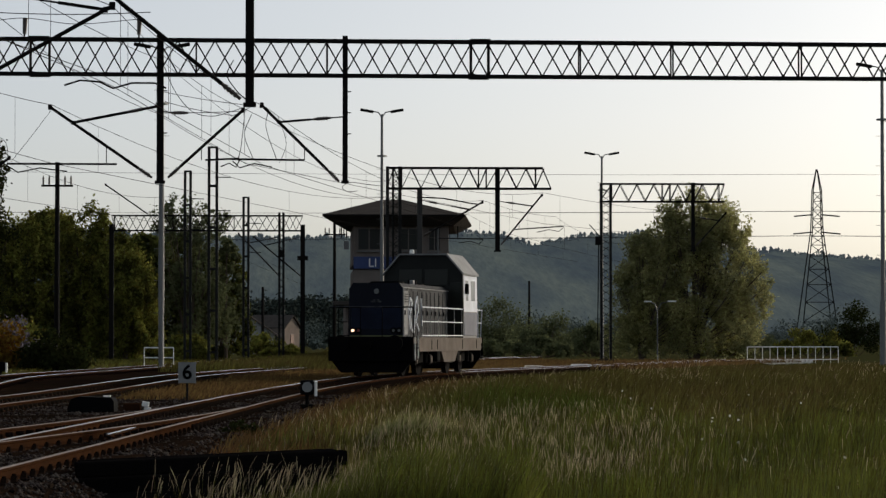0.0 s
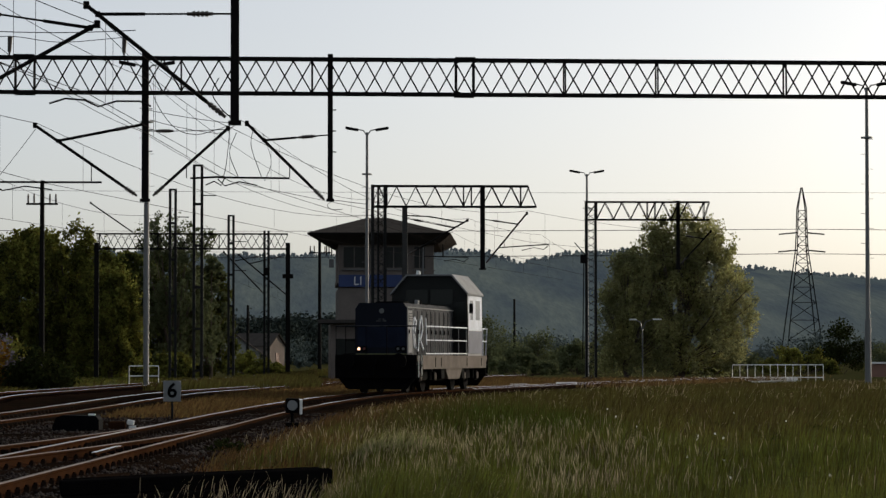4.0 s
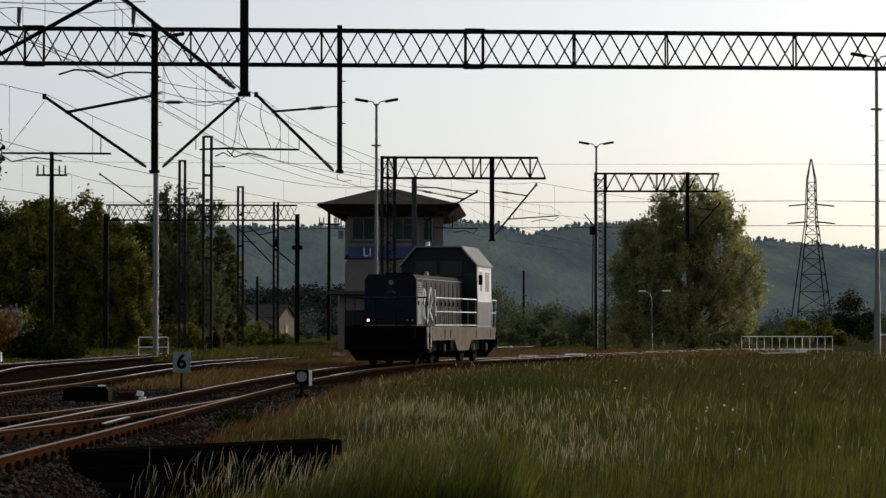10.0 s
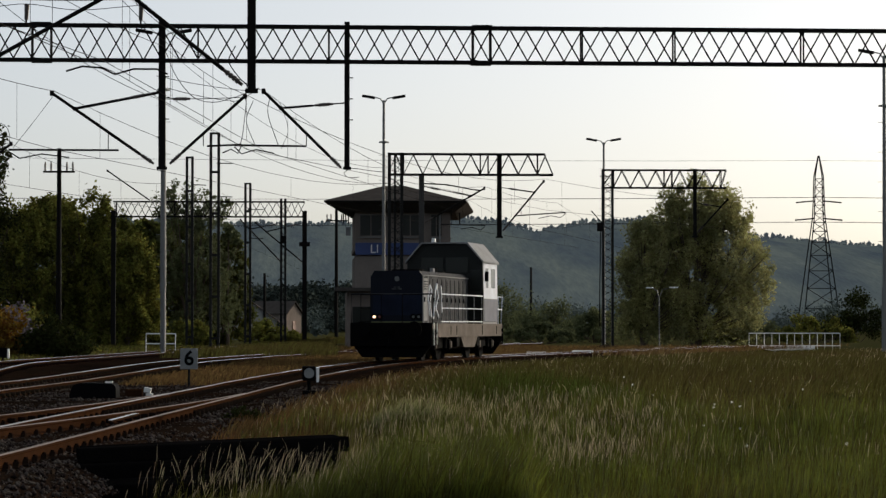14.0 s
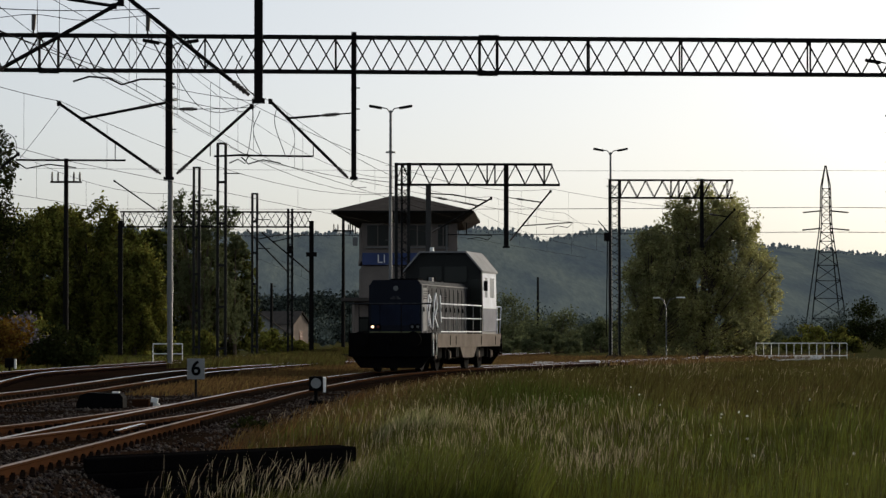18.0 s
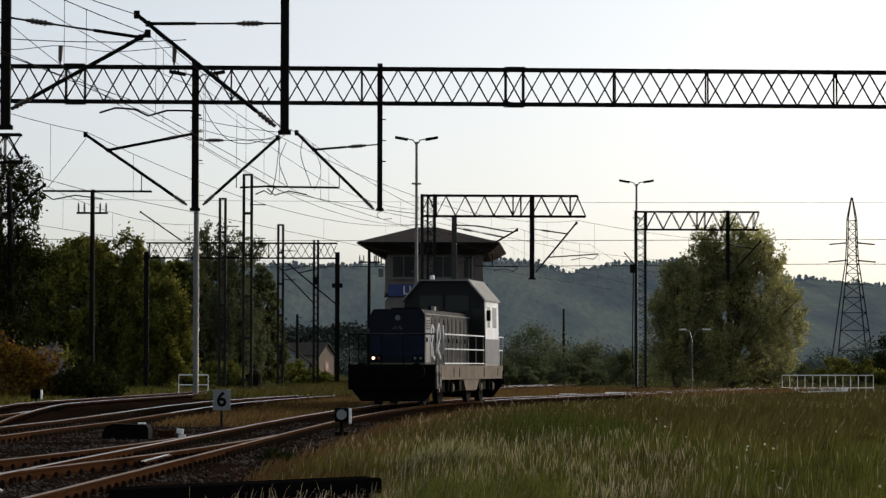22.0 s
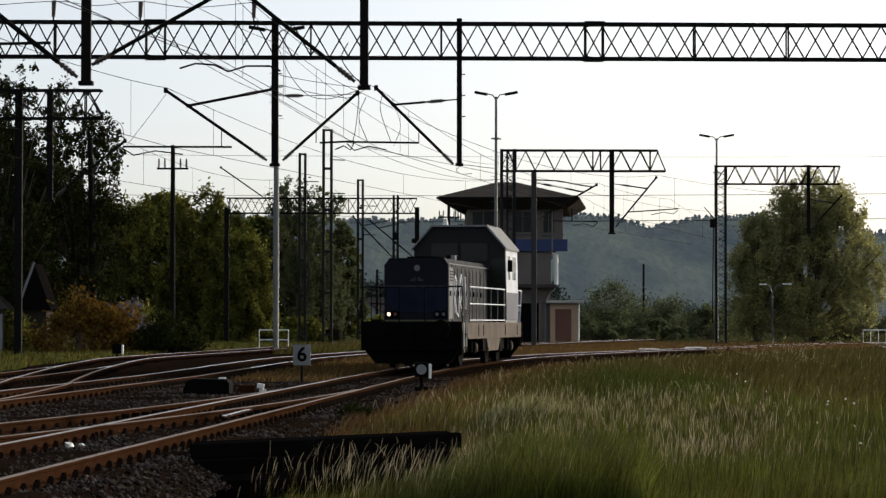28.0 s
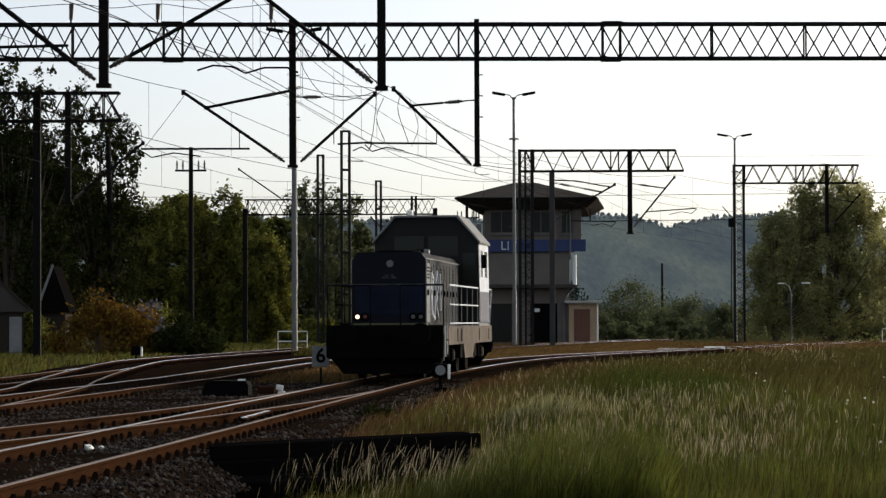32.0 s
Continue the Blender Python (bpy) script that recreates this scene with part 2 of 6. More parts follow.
# ---------------------------------------------------------------- mesh helpers


def add_box(bm, c, s, turn=None, bevel=0.0):
    """A box of size s round c; turn: a matrix; bevel: rounded edges."""
    made = bmesh.ops.create_cube(bm, size=1.0)["verts"]
    bmesh.ops.scale(bm, vec=s, verts=made)
    if bevel:
        edges = list({e for v in made for e in v.link_edges})
        res = bmesh.ops.bevel(bm, geom=edges, offset=bevel, segments=2, affect="EDGES", profile=0.6)
        made = list({v for f in res["faces"] for v in f.verts} | {v for v in made if v.is_valid})
    if turn is not None:
        bmesh.ops.transform(bm, matrix=turn, verts=made)
    bmesh.ops.translate(bm, vec=c, verts=made)
    return made


def aim(p, q):
    d = Vector(q) - Vector(p)
    return Matrix.Translation((Vector(p) + Vector(q)) / 2) @ d.to_track_quat("Z", "Y").to_matrix().to_4x4(), d.length


def add_bar(bm, p, q, w, h):
    """A square bar from p to q."""
    m, length = aim(p, q)
    made = bmesh.ops.create_cube(bm, size=1.0)["verts"]
    bmesh.ops.scale(bm, vec=(w, h, length), verts=made)
    bmesh.ops.transform(bm, matrix=m, verts=made)


def add_tube(bm, p, q, r, r2=None, n=8):
    m, length = aim(p, q)
    bmesh.ops.create_cone(bm, cap_ends=True, segments=n, radius1=r, radius2=r if r2 is None else r2, depth=length, matrix=m)


def add_line(bm, pts, r, n=5):
    """A round rod along points."""
    rings = []
    for i, p in enumerate(pts):
        p = Vector(p)
        d = (Vector(pts[min(i + 1, len(pts) - 1)]) - Vector(pts[max(i - 1, 0)])).normalized()
        side = d.cross(Vector((0, 0, 1)))
        side = side.normalized() if side.length > 1e-4 else Vector((1, 0, 0))
        up = side.cross(d)
        rings.append([bm.verts.new(p + r * (math.cos(a) * side + math.sin(a) * up)) for a in
                      (2 * math.pi * j / n for j in range(n))])
    for a, b in zip(rings, rings[1:]):
        for j in range(n):
            bm.faces.new((a[j], a[(j + 1) % n], b[(j + 1) % n], b[j]))
    bm.faces.new(rings[0][::-1])
    bm.faces.new(rings[-1])


def add_prism(bm, outline, a, b, axis="x"):
    """An outline of (u, v) pairs drawn out from a to b along an axis."""
    def put(u, v, w):
        return {"x": (w, u, v), "y": (u, w, v), "z": (u, v, w)}[axis]
    lo = [bm.verts.new(put(u, v, a)) for u, v in outline]
    hi = [bm.verts.new(put(u, v, b)) for u, v in outline]
    n = len(outline)
    for i in range(n):
        bm.faces.new((lo[i], lo[(i + 1) % n], hi[(i + 1) % n], hi[i]))
    bm.faces.new(lo[::-1])
    bm.faces.new(hi)
    bmesh.ops.recalc_face_normals(bm, faces=bm.faces[:])


def mesh_of(name, bm, mat, smooth=False):
    me = bpy.data.meshes.new(name)
    bmesh.ops.recalc_face_normals(bm, faces=bm.faces[:])
    bm.to_mesh(me)
    bm.free()
    me.materials.append(mat)
    if smooth:
        for p in me.polygons:
            p.use_smooth = True
    return me


def part(name, bm, mat, parent, label="", smooth=False):
    ob = new(name, mesh_of(name, bm, mat, smooth))
    ob.parent = parent
    if label:
        tagged(ob, label)
    return ob


def piece(name, me, parent, m):
    """A part that shares its mesh with its likes."""
    ob = new(name, me)
    ob.parent = parent
    ob.matrix_basis = m
    return ob


def thing(name, m, label, category, group="", kind=""):
    ob = new(name)
    ob.empty_display_size = 0.3
    ob.matrix_basis = m
    return tagged(ob, label, category, group, kind)


def fresh():
    return bmesh.new()


def one_box(c, s, turn=None, bevel=0.0):
    bm = fresh()
    add_box(bm, c, s, turn, bevel)
    return bm


def one_bar(p, q, w, h):
    bm = fresh()
    add_bar(bm, p, q, w, h)
    return bm


def one_tube(p, q, r, r2=None, n=10):
    bm = fresh()
    add_tube(bm, p, q, r, r2, n)
    return bm


def one_line(pts, r, n=5):
    bm = fresh()
    add_line(bm, pts, r, n)
    return bm


def soup(name, verts, faces, mat):
    """A mesh out of number arrays: faces all of one corner count."""
    me = bpy.data.meshes.new(name)
    k = faces.shape[1]
    me.vertices.add(len(verts))
    me.vertices.foreach_set("co", verts.astype(np.float32).ravel())
    me.loops.add(faces.size)
    me.loops.foreach_set("vertex_index", faces.astype(np.int32).ravel())
    me.polygons.add(len(faces))
    me.polygons.foreach_set("loop_start", np.arange(0, faces.size, k, dtype=np.int32))
    me.update(calc_edges=True)
    me.materials.append(mat)
    return me


# ---------------------------------------------------------------- the lines of the tracks (x for a given y)
def main_x(y):
    e = min(y, 118.0)
    x = -2.468 + 0.0714 * (e - 52) + 0.002638 * max(0.0, e - 68.7) ** 2
    return x + (y - e) * 0.33


def siding_x(y):
    return main_x(min(y, 60)) - 0.0026 * max(0.0, 62 - y) ** 2


def second_x(y):
    return -7.3 + 0.072 * (y - 58) + 0.0009 * max(0.0, y - 75) ** 2


def third_x(y):
    if y < 62:
        k = min(1.0, (62 - y) / 16)
        bend = -8.31 + 0.5 * k - 0.2 * k * k
        return bend if y > 46 else bend + 0.072 * (y - 46)
    return -9.7 + 0.085 * max(0.0, y - 94) + 0.00165 * max(0.0, 91 - y) ** 2


def fourth_x(y):
    return -9.62 + 0.05 * (y - 84)


def rise(y):
    """The line climbs a little past the points."""
    k = min(1.0, max(0.0, (y - 70) / 30))
    return 0.15 * k * k * (3 - 2 * k)

# ---------------------------------------------------------------- ground


def ground_z(x, y):
    """Level of the soil: a field right of the line, a verge on its left."""
    d = x - main_x(y)
    field = -0.34 + 0.12 * min(1.0, max(0.0, (d - 2.0) / 6)) if d > 0 else -0.42
    dip = 0.42 * min(1.0, max(0.0, (44 - y) / 8)) * min(1.0, max(0.0, (d - 0.8) / 0.8))
    return field - dip + rise(y) * 1.2 + 0.05 * noise.noise((x * 0.15, y * 0.15, 3))


def build_ground():
    ys = [-30, 0, 10] + [14 + 2.2 * i for i in range(90)] + [225, 250, 300, 400, 600, 1000, 2000, 4200]
    xs = [-4000, -1500, -500, -200, -100, -60] + [-44 + 2.2 * i for i in range(46)] + [70, 100, 160, 300, 800, 2000, 4000]
    vs = np.array([(x, y, ground_z(x, y)) for y in ys for x in xs])
    n = len(xs)
    fs = np.array([(j * n + i, j * n + i + 1, (j + 1) * n + i + 1, (j + 1) * n + i) for j in range(len(ys) - 1) for i in range(n - 1)])
    ob = new("ground", soup("ground", vs, fs, M["soil"]))
    tagged(ob, "uneven meadow soil under grass, reaching to the hills", "ground", kind="structure")


def build_ballast():
    ys = [10 + 0.7 * i for i in range(230)]
    vs, cols = [], 34
    for y in ys:
        lo = min(third_x(y), second_x(y), siding_x(y)) - 3.2
        hi = main_x(y) + 1.75 + 0.5 * min(1.0, max(0.0, (y - 34) / 14))
        for i in range(cols):
            k = i / (cols - 1)
            x = lo + (hi - lo) * k
            edge = min(k, 1 - k) * (hi - lo)
            z = -0.155 + rise(y) - 0.3 * max(0.0, 1 - edge / 0.6) + 0.05 * noise.noise((x * 0.8, y * 0.5, 0)) + 0.02 * noise.noise((x * 4, y * 4, 5))
            vs.append((x, y, z))
    fs = [(j * cols + i, j * cols + i + 1, (j + 1) * cols + i + 1, (j + 1) * cols + i) for j in range(len(ys) - 1) for i in range(cols - 1)]
    ob = new("ballast_bed", soup("ballast_bed", np.array(vs), np.array(fs), M["ballast"]))
    tagged(ob, "dark brown oily track ballast bed with dirt", "ballast", kind="structure")


build_ground()
build_ballast()


def build_hills():
    """The wooded ridge beyond the valley: a rough slope whose crest is broken by tree tops."""
    def crest(a):
        pts = [(-0.40, 92), (-0.13, 84), (-0.05, 76), (-0.01, 74), (0.01, 75), (0.045, 79), (0.062, 78), (0.075, 70), (0.095, 77), (0.11, 78),
               (0.126, 72), (0.16, 64), (0.2, 57), (0.26, 52), (0.5, 60)]
        for (a0, h0), (a1, h1) in zip(pts, pts[1:]):
            if a <= a1:
                k = (a - a0) / (a1 - a0)
                return h0 + (h1 - h0) * max(0, k)
        return pts[-1][1]
    cols, rows_ = 900, 46
    vs = []
    for j in range(rows_):
        k = j / (rows_ - 1)
        d = 1560 + 540 * k
        for i in range(cols):
            a = -0.40 + 0.9 * i / (cols - 1)
            x = math.tan(a) * d
            h = (crest(a) * k ** 3 + 74 * (1 - k ** 3)) * (k ** 0.8) * (1.0 + 0.14 * noise.noise((a * 9, k * 2.2, 2)) * (1 - k))
            h += 0.5 * noise.noise((x / 26, d / 26, 7)) * (0.3 + 0.7 * k)
            if j > rows_ - 4:
                h += 4.5 * abs(noise.noise((x / 7, d / 7, 9)))
            vs.append((x, d, max(h - 3.6 * k, 0) + 0.9))
    for i in range(cols):
        a = -0.40 + 0.9 * i / (cols - 1)
        vs.append((math.tan(a) * 2150, 2150, -3))
    rows_ += 1
    fs = [(j * cols + i, j * cols + i + 1, (j + 1) * cols + i + 1, (j + 1) * cols + i) for j in range(rows_ - 1) for i in range(cols - 1)]
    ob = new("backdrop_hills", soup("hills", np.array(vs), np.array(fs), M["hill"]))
    tagged(ob, "long hazy blue-green wooded ridge in the distance", "hills", kind="structure")
    # single crowns standing out of the slope and along its crest
    rng = np.random.default_rng(5)
    n = 3200
    i = rng.integers(int(cols * 0.24), int(cols * 0.74), n)
    j = np.where(np.arange(n) < 2400, 45, 43)
    p = np.array(vs)[j * cols + i] + rng.normal(0, 1.0, (n, 3)) * np.array([2.0, 2.0, 0.3])
    h = np.where(j > 44, 0.9 + 2.6 * rng.random(n) ** 4, 1.0 + 1.6 * rng.random(n) ** 2)
    r = h * (0.28 + 0.35 * rng.random(n))
    ring = [np.stack([r * math.cos(q * 1.257), r * math.sin(q * 1.257), 0.5 * h + 0.15 * h * rng.random(n)], 1) for q in range(5)]
    pts = np.stack([p + np.stack([0 * h, 0 * h, h], 1)] + [p + q for q in ring] + [p - np.stack([0 * h, 0 * h, h], 1)], 1).reshape(-1, 3)
    base = 7 * np.arange(n)[:, None]
    tri = np.concatenate([base + np.array([[0, 1 + q, 1 + (q + 1) % 5]]) for q in range(5)] + [base + np.array([[6, 1 + (q + 1) % 5, 1 + q]]) for q in range(5)])
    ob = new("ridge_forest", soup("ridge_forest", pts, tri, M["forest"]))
    tagged(ob, "hazy tree crowns covering the far ridge", "forest", kind="stuff")


build_hills()

# ---------------------------------------------------------------- tracks
RAIL = [(-0.07, -0.15), (0.07, -0.15), (0.07, -0.135), (0.012, -0.12), (0.012, -0.045), (0.036, -0.035), (0.036, -0.006), (0.026, 0.0),
        (-0.026, 0.0), (-0.036, -0.006), (-0.036, -0.035), (-0.012, -0.045), (-0.012, -0.12), (-0.07, -0.135)]


def rail_mesh(name, line, off, y0, y1, top):
    """One rail, swept along a line, its running surface worn."""
    n = max(6, int((y1 - y0) / 1.5))
    bm = fresh()
    rings = []
    for i in range(n + 1):
        y = y0 + (y1 - y0) * i / n
        dx = (line(y + 0.2) - line(y - 0.2)) / 0.4
        nx, ny = 1 / math.hypot(1, dx), -dx / math.hypot(1, dx)
        wob = 0.004 * noise.noise((y * 0.3, off, 1))
        rings.append([bm.verts.new((line(y) + nx * (off + u), y + ny * (off + u), v + rise(y) + wob)) for u, v in RAIL])
    m = len(RAIL)
    for a, b in zip(rings, rings[1:]):
        for j in range(m):
            f = bm.faces.new((a[j], a[(j + 1) % m], b[(j + 1) % m], b[j]))
            # past y = 80 a brighter head colour adds the far rails' sky sheen
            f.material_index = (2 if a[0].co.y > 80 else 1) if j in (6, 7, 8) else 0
    bm.faces.new(rings[0])
    bm.faces.new(rings[-1][::-1])
    me = mesh_of(name, bm, M["rail_side"])
    me.materials.append(top)
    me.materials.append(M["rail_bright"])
    return me


SLEEPER = mesh_of("sleeper", one_box((0, 0, 0), (2.5, 0.24, 0.16), bevel=0.015), M["sleeper"])
CHAIR = fresh()
add_box(CHAIR, (0, 0, 0.012), (0.36, 0.2, 0.024))
for sx in (-1, 1):
    add_prism(CHAIR, [(-0.085, 0.02), (0.085, 0.02), (0.05, 0.045), (0.03, 0.085), (-0.03, 0.085), (-0.05, 0.045)], sx * 0.1 - 0.03, sx * 0.1 + 0.03, "x")
    add_tube(CHAIR, (sx * 0.1, 0.0, 0.07), (sx * 0.1, 0.0, 0.105), 0.024, n=6)
CHAIR = mesh_of("rail_fastening", CHAIR, M["clip"])


def track(name, line, y0, y1, top, label, spacing=0.6, near=48.0, gaps=()):
    t = thing(name, Matrix(), label, "railway track", "tracks of the yard")
    for off in (-0.753, 0.753):
        ob = new("rail", rail_mesh("rail", line, off, y0, y1, top if off < 0 else M["rail_dull"]))
        ob.parent = t
    far = []
    y = y0 + 0.3
    while y < y1:
        dx = (line(y + 0.2) - line(y - 0.2)) / 0.4
        m = pose(line(y), y, -0.25 + rise(y), 0, 0, -math.degrees(math.atan(dx)) + random.uniform(-1, 1))
        if y < near:
            piece("sleeper", SLEEPER, t, m)
            for off in (-0.753, 0.753):
                piece("rail_fastening", CHAIR, t, m @ pose(off, 0, 0.075))
        else:
            far.append(m)
        y += spacing
    if far:
        vs, fs = [], []
        base = np.array([(sx * 1.25, sy * 0.12, sz * 0.08) for sz in (-1, 1) for sy in (-1, 1) for sx in (-1, 1)])
        chairs = [np.array([(o + sx * 0.12, sy * 0.055, 0.08 + (sz + 1) * 0.055) for sz in (-1, 1) for sy in (-1, 1) for sx in (-1, 1)]) for o in (-0.753, 0.753)]
        quad = np.array([(0, 2, 3, 1), (4, 5, 7, 6), (0, 1, 5, 4), (2, 6, 7, 3), (0, 4, 6, 2), (1, 3, 7, 5)])
        for m in far:
            a = np.array(m)
            for b in [base] + chairs:
                fs.append(quad + 8 * len(vs))
                vs.append(b @ a[:3, :3].T + a[:3, 3])
        ob = new("far_sleeper", soup("far_sleeper", np.vstack(vs), np.vstack(fs), M["sleeper"]))
        ob.parent = t
        tagged(ob, kind="stuff")
    return t


track("railway_track", main_x, 14, 165, M["rail_top"], "curved railway track, rusty rails with shiny heads on dark ballast")
track("railway_track", siding_x, 14, 58, M["rail_dull"], "rusty turnout branch track with dull rails on dark ballast", near=44)
track("railway_track", second_x, 30, 190, M["rail_top"], "second railway track with bright worn rail heads", near=60)
track("railway_track", fourth_x, 58, 84, M["rail_dull"], "overgrown branch track running out beside the verge", near=0)
track("railway_track", third_x, 44, 190, M["rail_top"], "third railway track joining by a turnout beside the verge", near=0)


def wing_rail(p, q):
    """A short polished length lying along the crossing."""
    t = thing("wing_rail", Matrix(), "short bright wing rail beside the running rail", "rail")
    part("rail_length", one_bar((p[0], p[1], -0.012), (q[0], q[1], -0.012), 0.066, 0.024), M["rail_side"], t)
    part("worn_top", one_bar((p[0], p[1], 0.006), (q[0], q[1], 0.006), 0.07, 0.012), M["rail_bright"], t)


wing_rail((-2.83, 41.4), (-2.66, 44.5))


def build_stones():
    """Loose ballast stones, thick near the camera."""
    rng = np.random.default_rng(5)
    n = 56000
    y = 17 + 60 * rng.random(n) ** 1.7
    lo = np.array([min(siding_x(v), second_x(v) if v > 40 else -7.5) - 1.6 for v in y])
    hi = np.array([main_x(v) + 1.8 + 0.5 * min(1.0, max(0.0, (v - 34) / 14)) for v in y])
    x = lo + (hi - lo) * rng.random(n)
    r = 0.012 + 0.026 * rng.random(n) ** 1.5
    z = np.array([-0.16 + rise(v) for v in y]) + 0.03 * rng.random(n) - 0.015 - 0.3 * np.maximum(0, 1 - (hi - x) / 0.6)
    base = np.array([(1, 0, 0), (0, 1, 0), (-1, 0, 0), (0, -1, 0), (0, 0, 1), (0, 0, -1)], float)
    tri = np.array([(0, 1, 4), (1, 2, 4), (2, 3, 4), (3, 0, 4), (1, 0, 5), (2, 1, 5), (3, 2, 5), (0, 3, 5)])
    jit = 0.5 + 1.0 * rng.random((n, 6, 1))
    ang = rng.random(n) * 6.283
    c, s = np.cos(ang), np.sin(ang)
    v = base[None] * jit * r[:, None, None]
    vx = v[..., 0] * c[:, None] - v[..., 1] * s[:, None]
    vy = v[..., 0] * s[:, None] + v[..., 1] * c[:, None]
    v = np.stack([vx + x[:, None], vy + y[:, None], v[..., 2] * 0.8 + z[:, None]], -1).reshape(-1, 3)
    f = (tri[None] + 6 * np.arange(n)[:, None, None]).reshape(-1, 3)
    ob = new("ballast_stones", soup("ballast_stones", v, f, M["stone"]))
    tagged(ob, "loose grey-brown ballast stones between the rails", "ballast", kind="stuff")


build_stones()

# ---------------------------------------------------------------- overhead line: gantries and masts


def girder(t, length, zb, zt, depth, bay, x0=0.0, posts=(), cross=True, short=0.0, joints=(), chord=0.085):
    """A lattice girder along local x from x0: four chords, uprights, and between them an even number of crossing braces."""
    for y in (-depth / 2, depth / 2):
        for z in (zb, zt):
            cut = short if z == zt else 0.0
            part("chord", one_box((x0 + (length - cut) / 2, y, z), (length - cut, 0.06, chord)), M["steel"], t)
    h = zt - zb - 0.06
    stops = sorted({x0, *posts, x0 + length - short * 0.9})
    bars = {}
    for a, b in zip(stops, stops[1:]):
        n = max(1, round((b - a) / (bay / 2)))
        step = (b - a) / n
        key = round(step, 2)
        if key not in bars:
            bars[key] = mesh_of("brace", one_bar((-step / 2, 0, -h / 2), (step / 2, 0, h / 2), 0.05, 0.04), M["steel"])
        for i in range(n):
            for k, y in enumerate((-depth / 2, depth / 2)):
                flip = 180 if (i + k * cross) % 2 else 0
                piece("brace", bars[key], t, pose(a + step * (i + 0.5), y, (zb + zt) / 2, 0, 0, flip))
    post = mesh_of("upright", one_box((0, 0, 0), (0.045, 0.05, h + 0.1)), M["steel"])
    for x in posts:
        for y in (-depth / 2, depth / 2):
            piece("upright", post, t, pose(x, y, (zb + zt) / 2))
    plate = fresh()
    add_prism(plate, [(-0.3, 0.0), (0.3, 0.0), (0.3, 0.05), (-0.04, 0.08), (-0.3, 0.17)], -0.04, 0.04, "y")
    plate = mesh_of("gusset_plate", plate, M["steel"])
    for x in joints:  # bolted joint between two lengths
        for y in (-depth / 2 - 0.03, depth / 2 + 0.03):
            piece("gusset_plate", plate, t, pose(x + 0.26, y, zb - 0.07))
            piece("gusset_plate", plate, t, pose(x + 0.26, y, zt + 0.07, 180))


def lattice_mast(t, x, y, z0, z1, w=0.75, d=0.4, name="mast", leg=0.15):
    """A mast of two channels laced front and back with zigzag flats."""
    for s in (-1, 1):
        part(name, one_box((x + s * (w - leg) / 2, y, (z0 + z1) / 2), (leg, d, z1 - z0)), M["mast_steel"], t)
    step = max(0.42, w * 0.62)
    n = int((z1 - z0) / step)
    bar = mesh_of("rung", one_bar((-w / 2, 0, -step / 2), (w / 2, 0, step / 2), 0.07, 0.03), M["mast_steel"])
    for i in range(n):
        for k, yy in enumerate((-d / 2 - 0.02, d / 2 + 0.02)):
            piece("rung", bar, t, pose(x, y + yy, z0 + step * (0.5 + i), 0, 0, 180 * ((i + k) % 2)))
    part("base_block", one_box((x, y, z0 - 0.02), (w + 0.25, 0.6, 0.3), bevel=0.03), M["shed"], t)


INSULATOR = fresh()
for i in range(4):
    bmesh.ops.create_cone(INSULATOR, cap_ends=True, segments=12, radius1=0.062, radius2=0.05, depth=0.06, matrix=Matrix.Translation((0, 0, -0.13 + 0.085 * i)))
add_tube(INSULATOR, (0, 0, -0.26), (0, 0, 0.26), 0.036)
INSULATOR = mesh_of("insulator", INSULATOR, M["porcelain"])


def arm(t, foot, tip, stay_from, reg=None, r=0.045, hold=0.78, thick=False):
    """A slanting bracket tube from foot to tip, its stay, and the registration tube."""
    f, p = Vector(foot), Vector(tip)
    d = (p - f).normalized()
    piece("insulator", INSULATOR, t, aim(f, f + d * 0.55)[0])
    part("bracket_tube", one_tube(f + d * 0.5, p, r), M["steel"], t)
    part("clamp", one_box(p, (0.12, 0.1, 0.16), bevel=0.02), M["steel"], t)
    if stay_from:
        s = Vector(stay_from)
        m = f + (p - f) * hold
        part("stay", one_tube(s, m, 0.042 if thick else 0.02), M["steel"], t)
        e = (m - s).normalized()
        part("stay_eye", one_box(m, (0.1, 0.08, 0.12), bevel=0.02), M["steel"], t)
        part("stay_sleeve", one_tube(m - e * 0.95, m, 0.034), M["steel"], t)
        piece("insulator", INSULATOR, t, aim(s + e * 0.35, s + e * 0.9)[0])
    if reg:
        a, b = Vector(reg[0]), Vector(reg[1])
        part("registration_tube", one_tube(a, b, 0.03), M["steel"], t)
        part("registration_link", one_tube(f + (p - f) * 0.45, (f.x + (p.x - f.x) * 0.45, f.y, a.z), 0.014), M["steel"], t)
        part("steady_arm", one_line([b + Vector((0, 0, -0.05)), b + (a - b) * 0.1 + Vector((0, 0, -0.25)), b + (a - b) * 0.3 + Vector((0, 0, -0.12)),
                                     b + (a - b) * 0.55 + Vector((0, 0, -0.22))], 0.02), M["steel"], t)


def drop_post(t, x, y, z0, z1, w):
    part("drop_post", one_box((x, y, (z0 + z1) / 2), (w, w * 0.9, z1 - z0), bevel=0.01), M["steel"], t)
    part("end_plate", one_box((x, y, z0 + 0.04), (w * 1.5, w * 1.3, 0.08)), M["steel"], t)


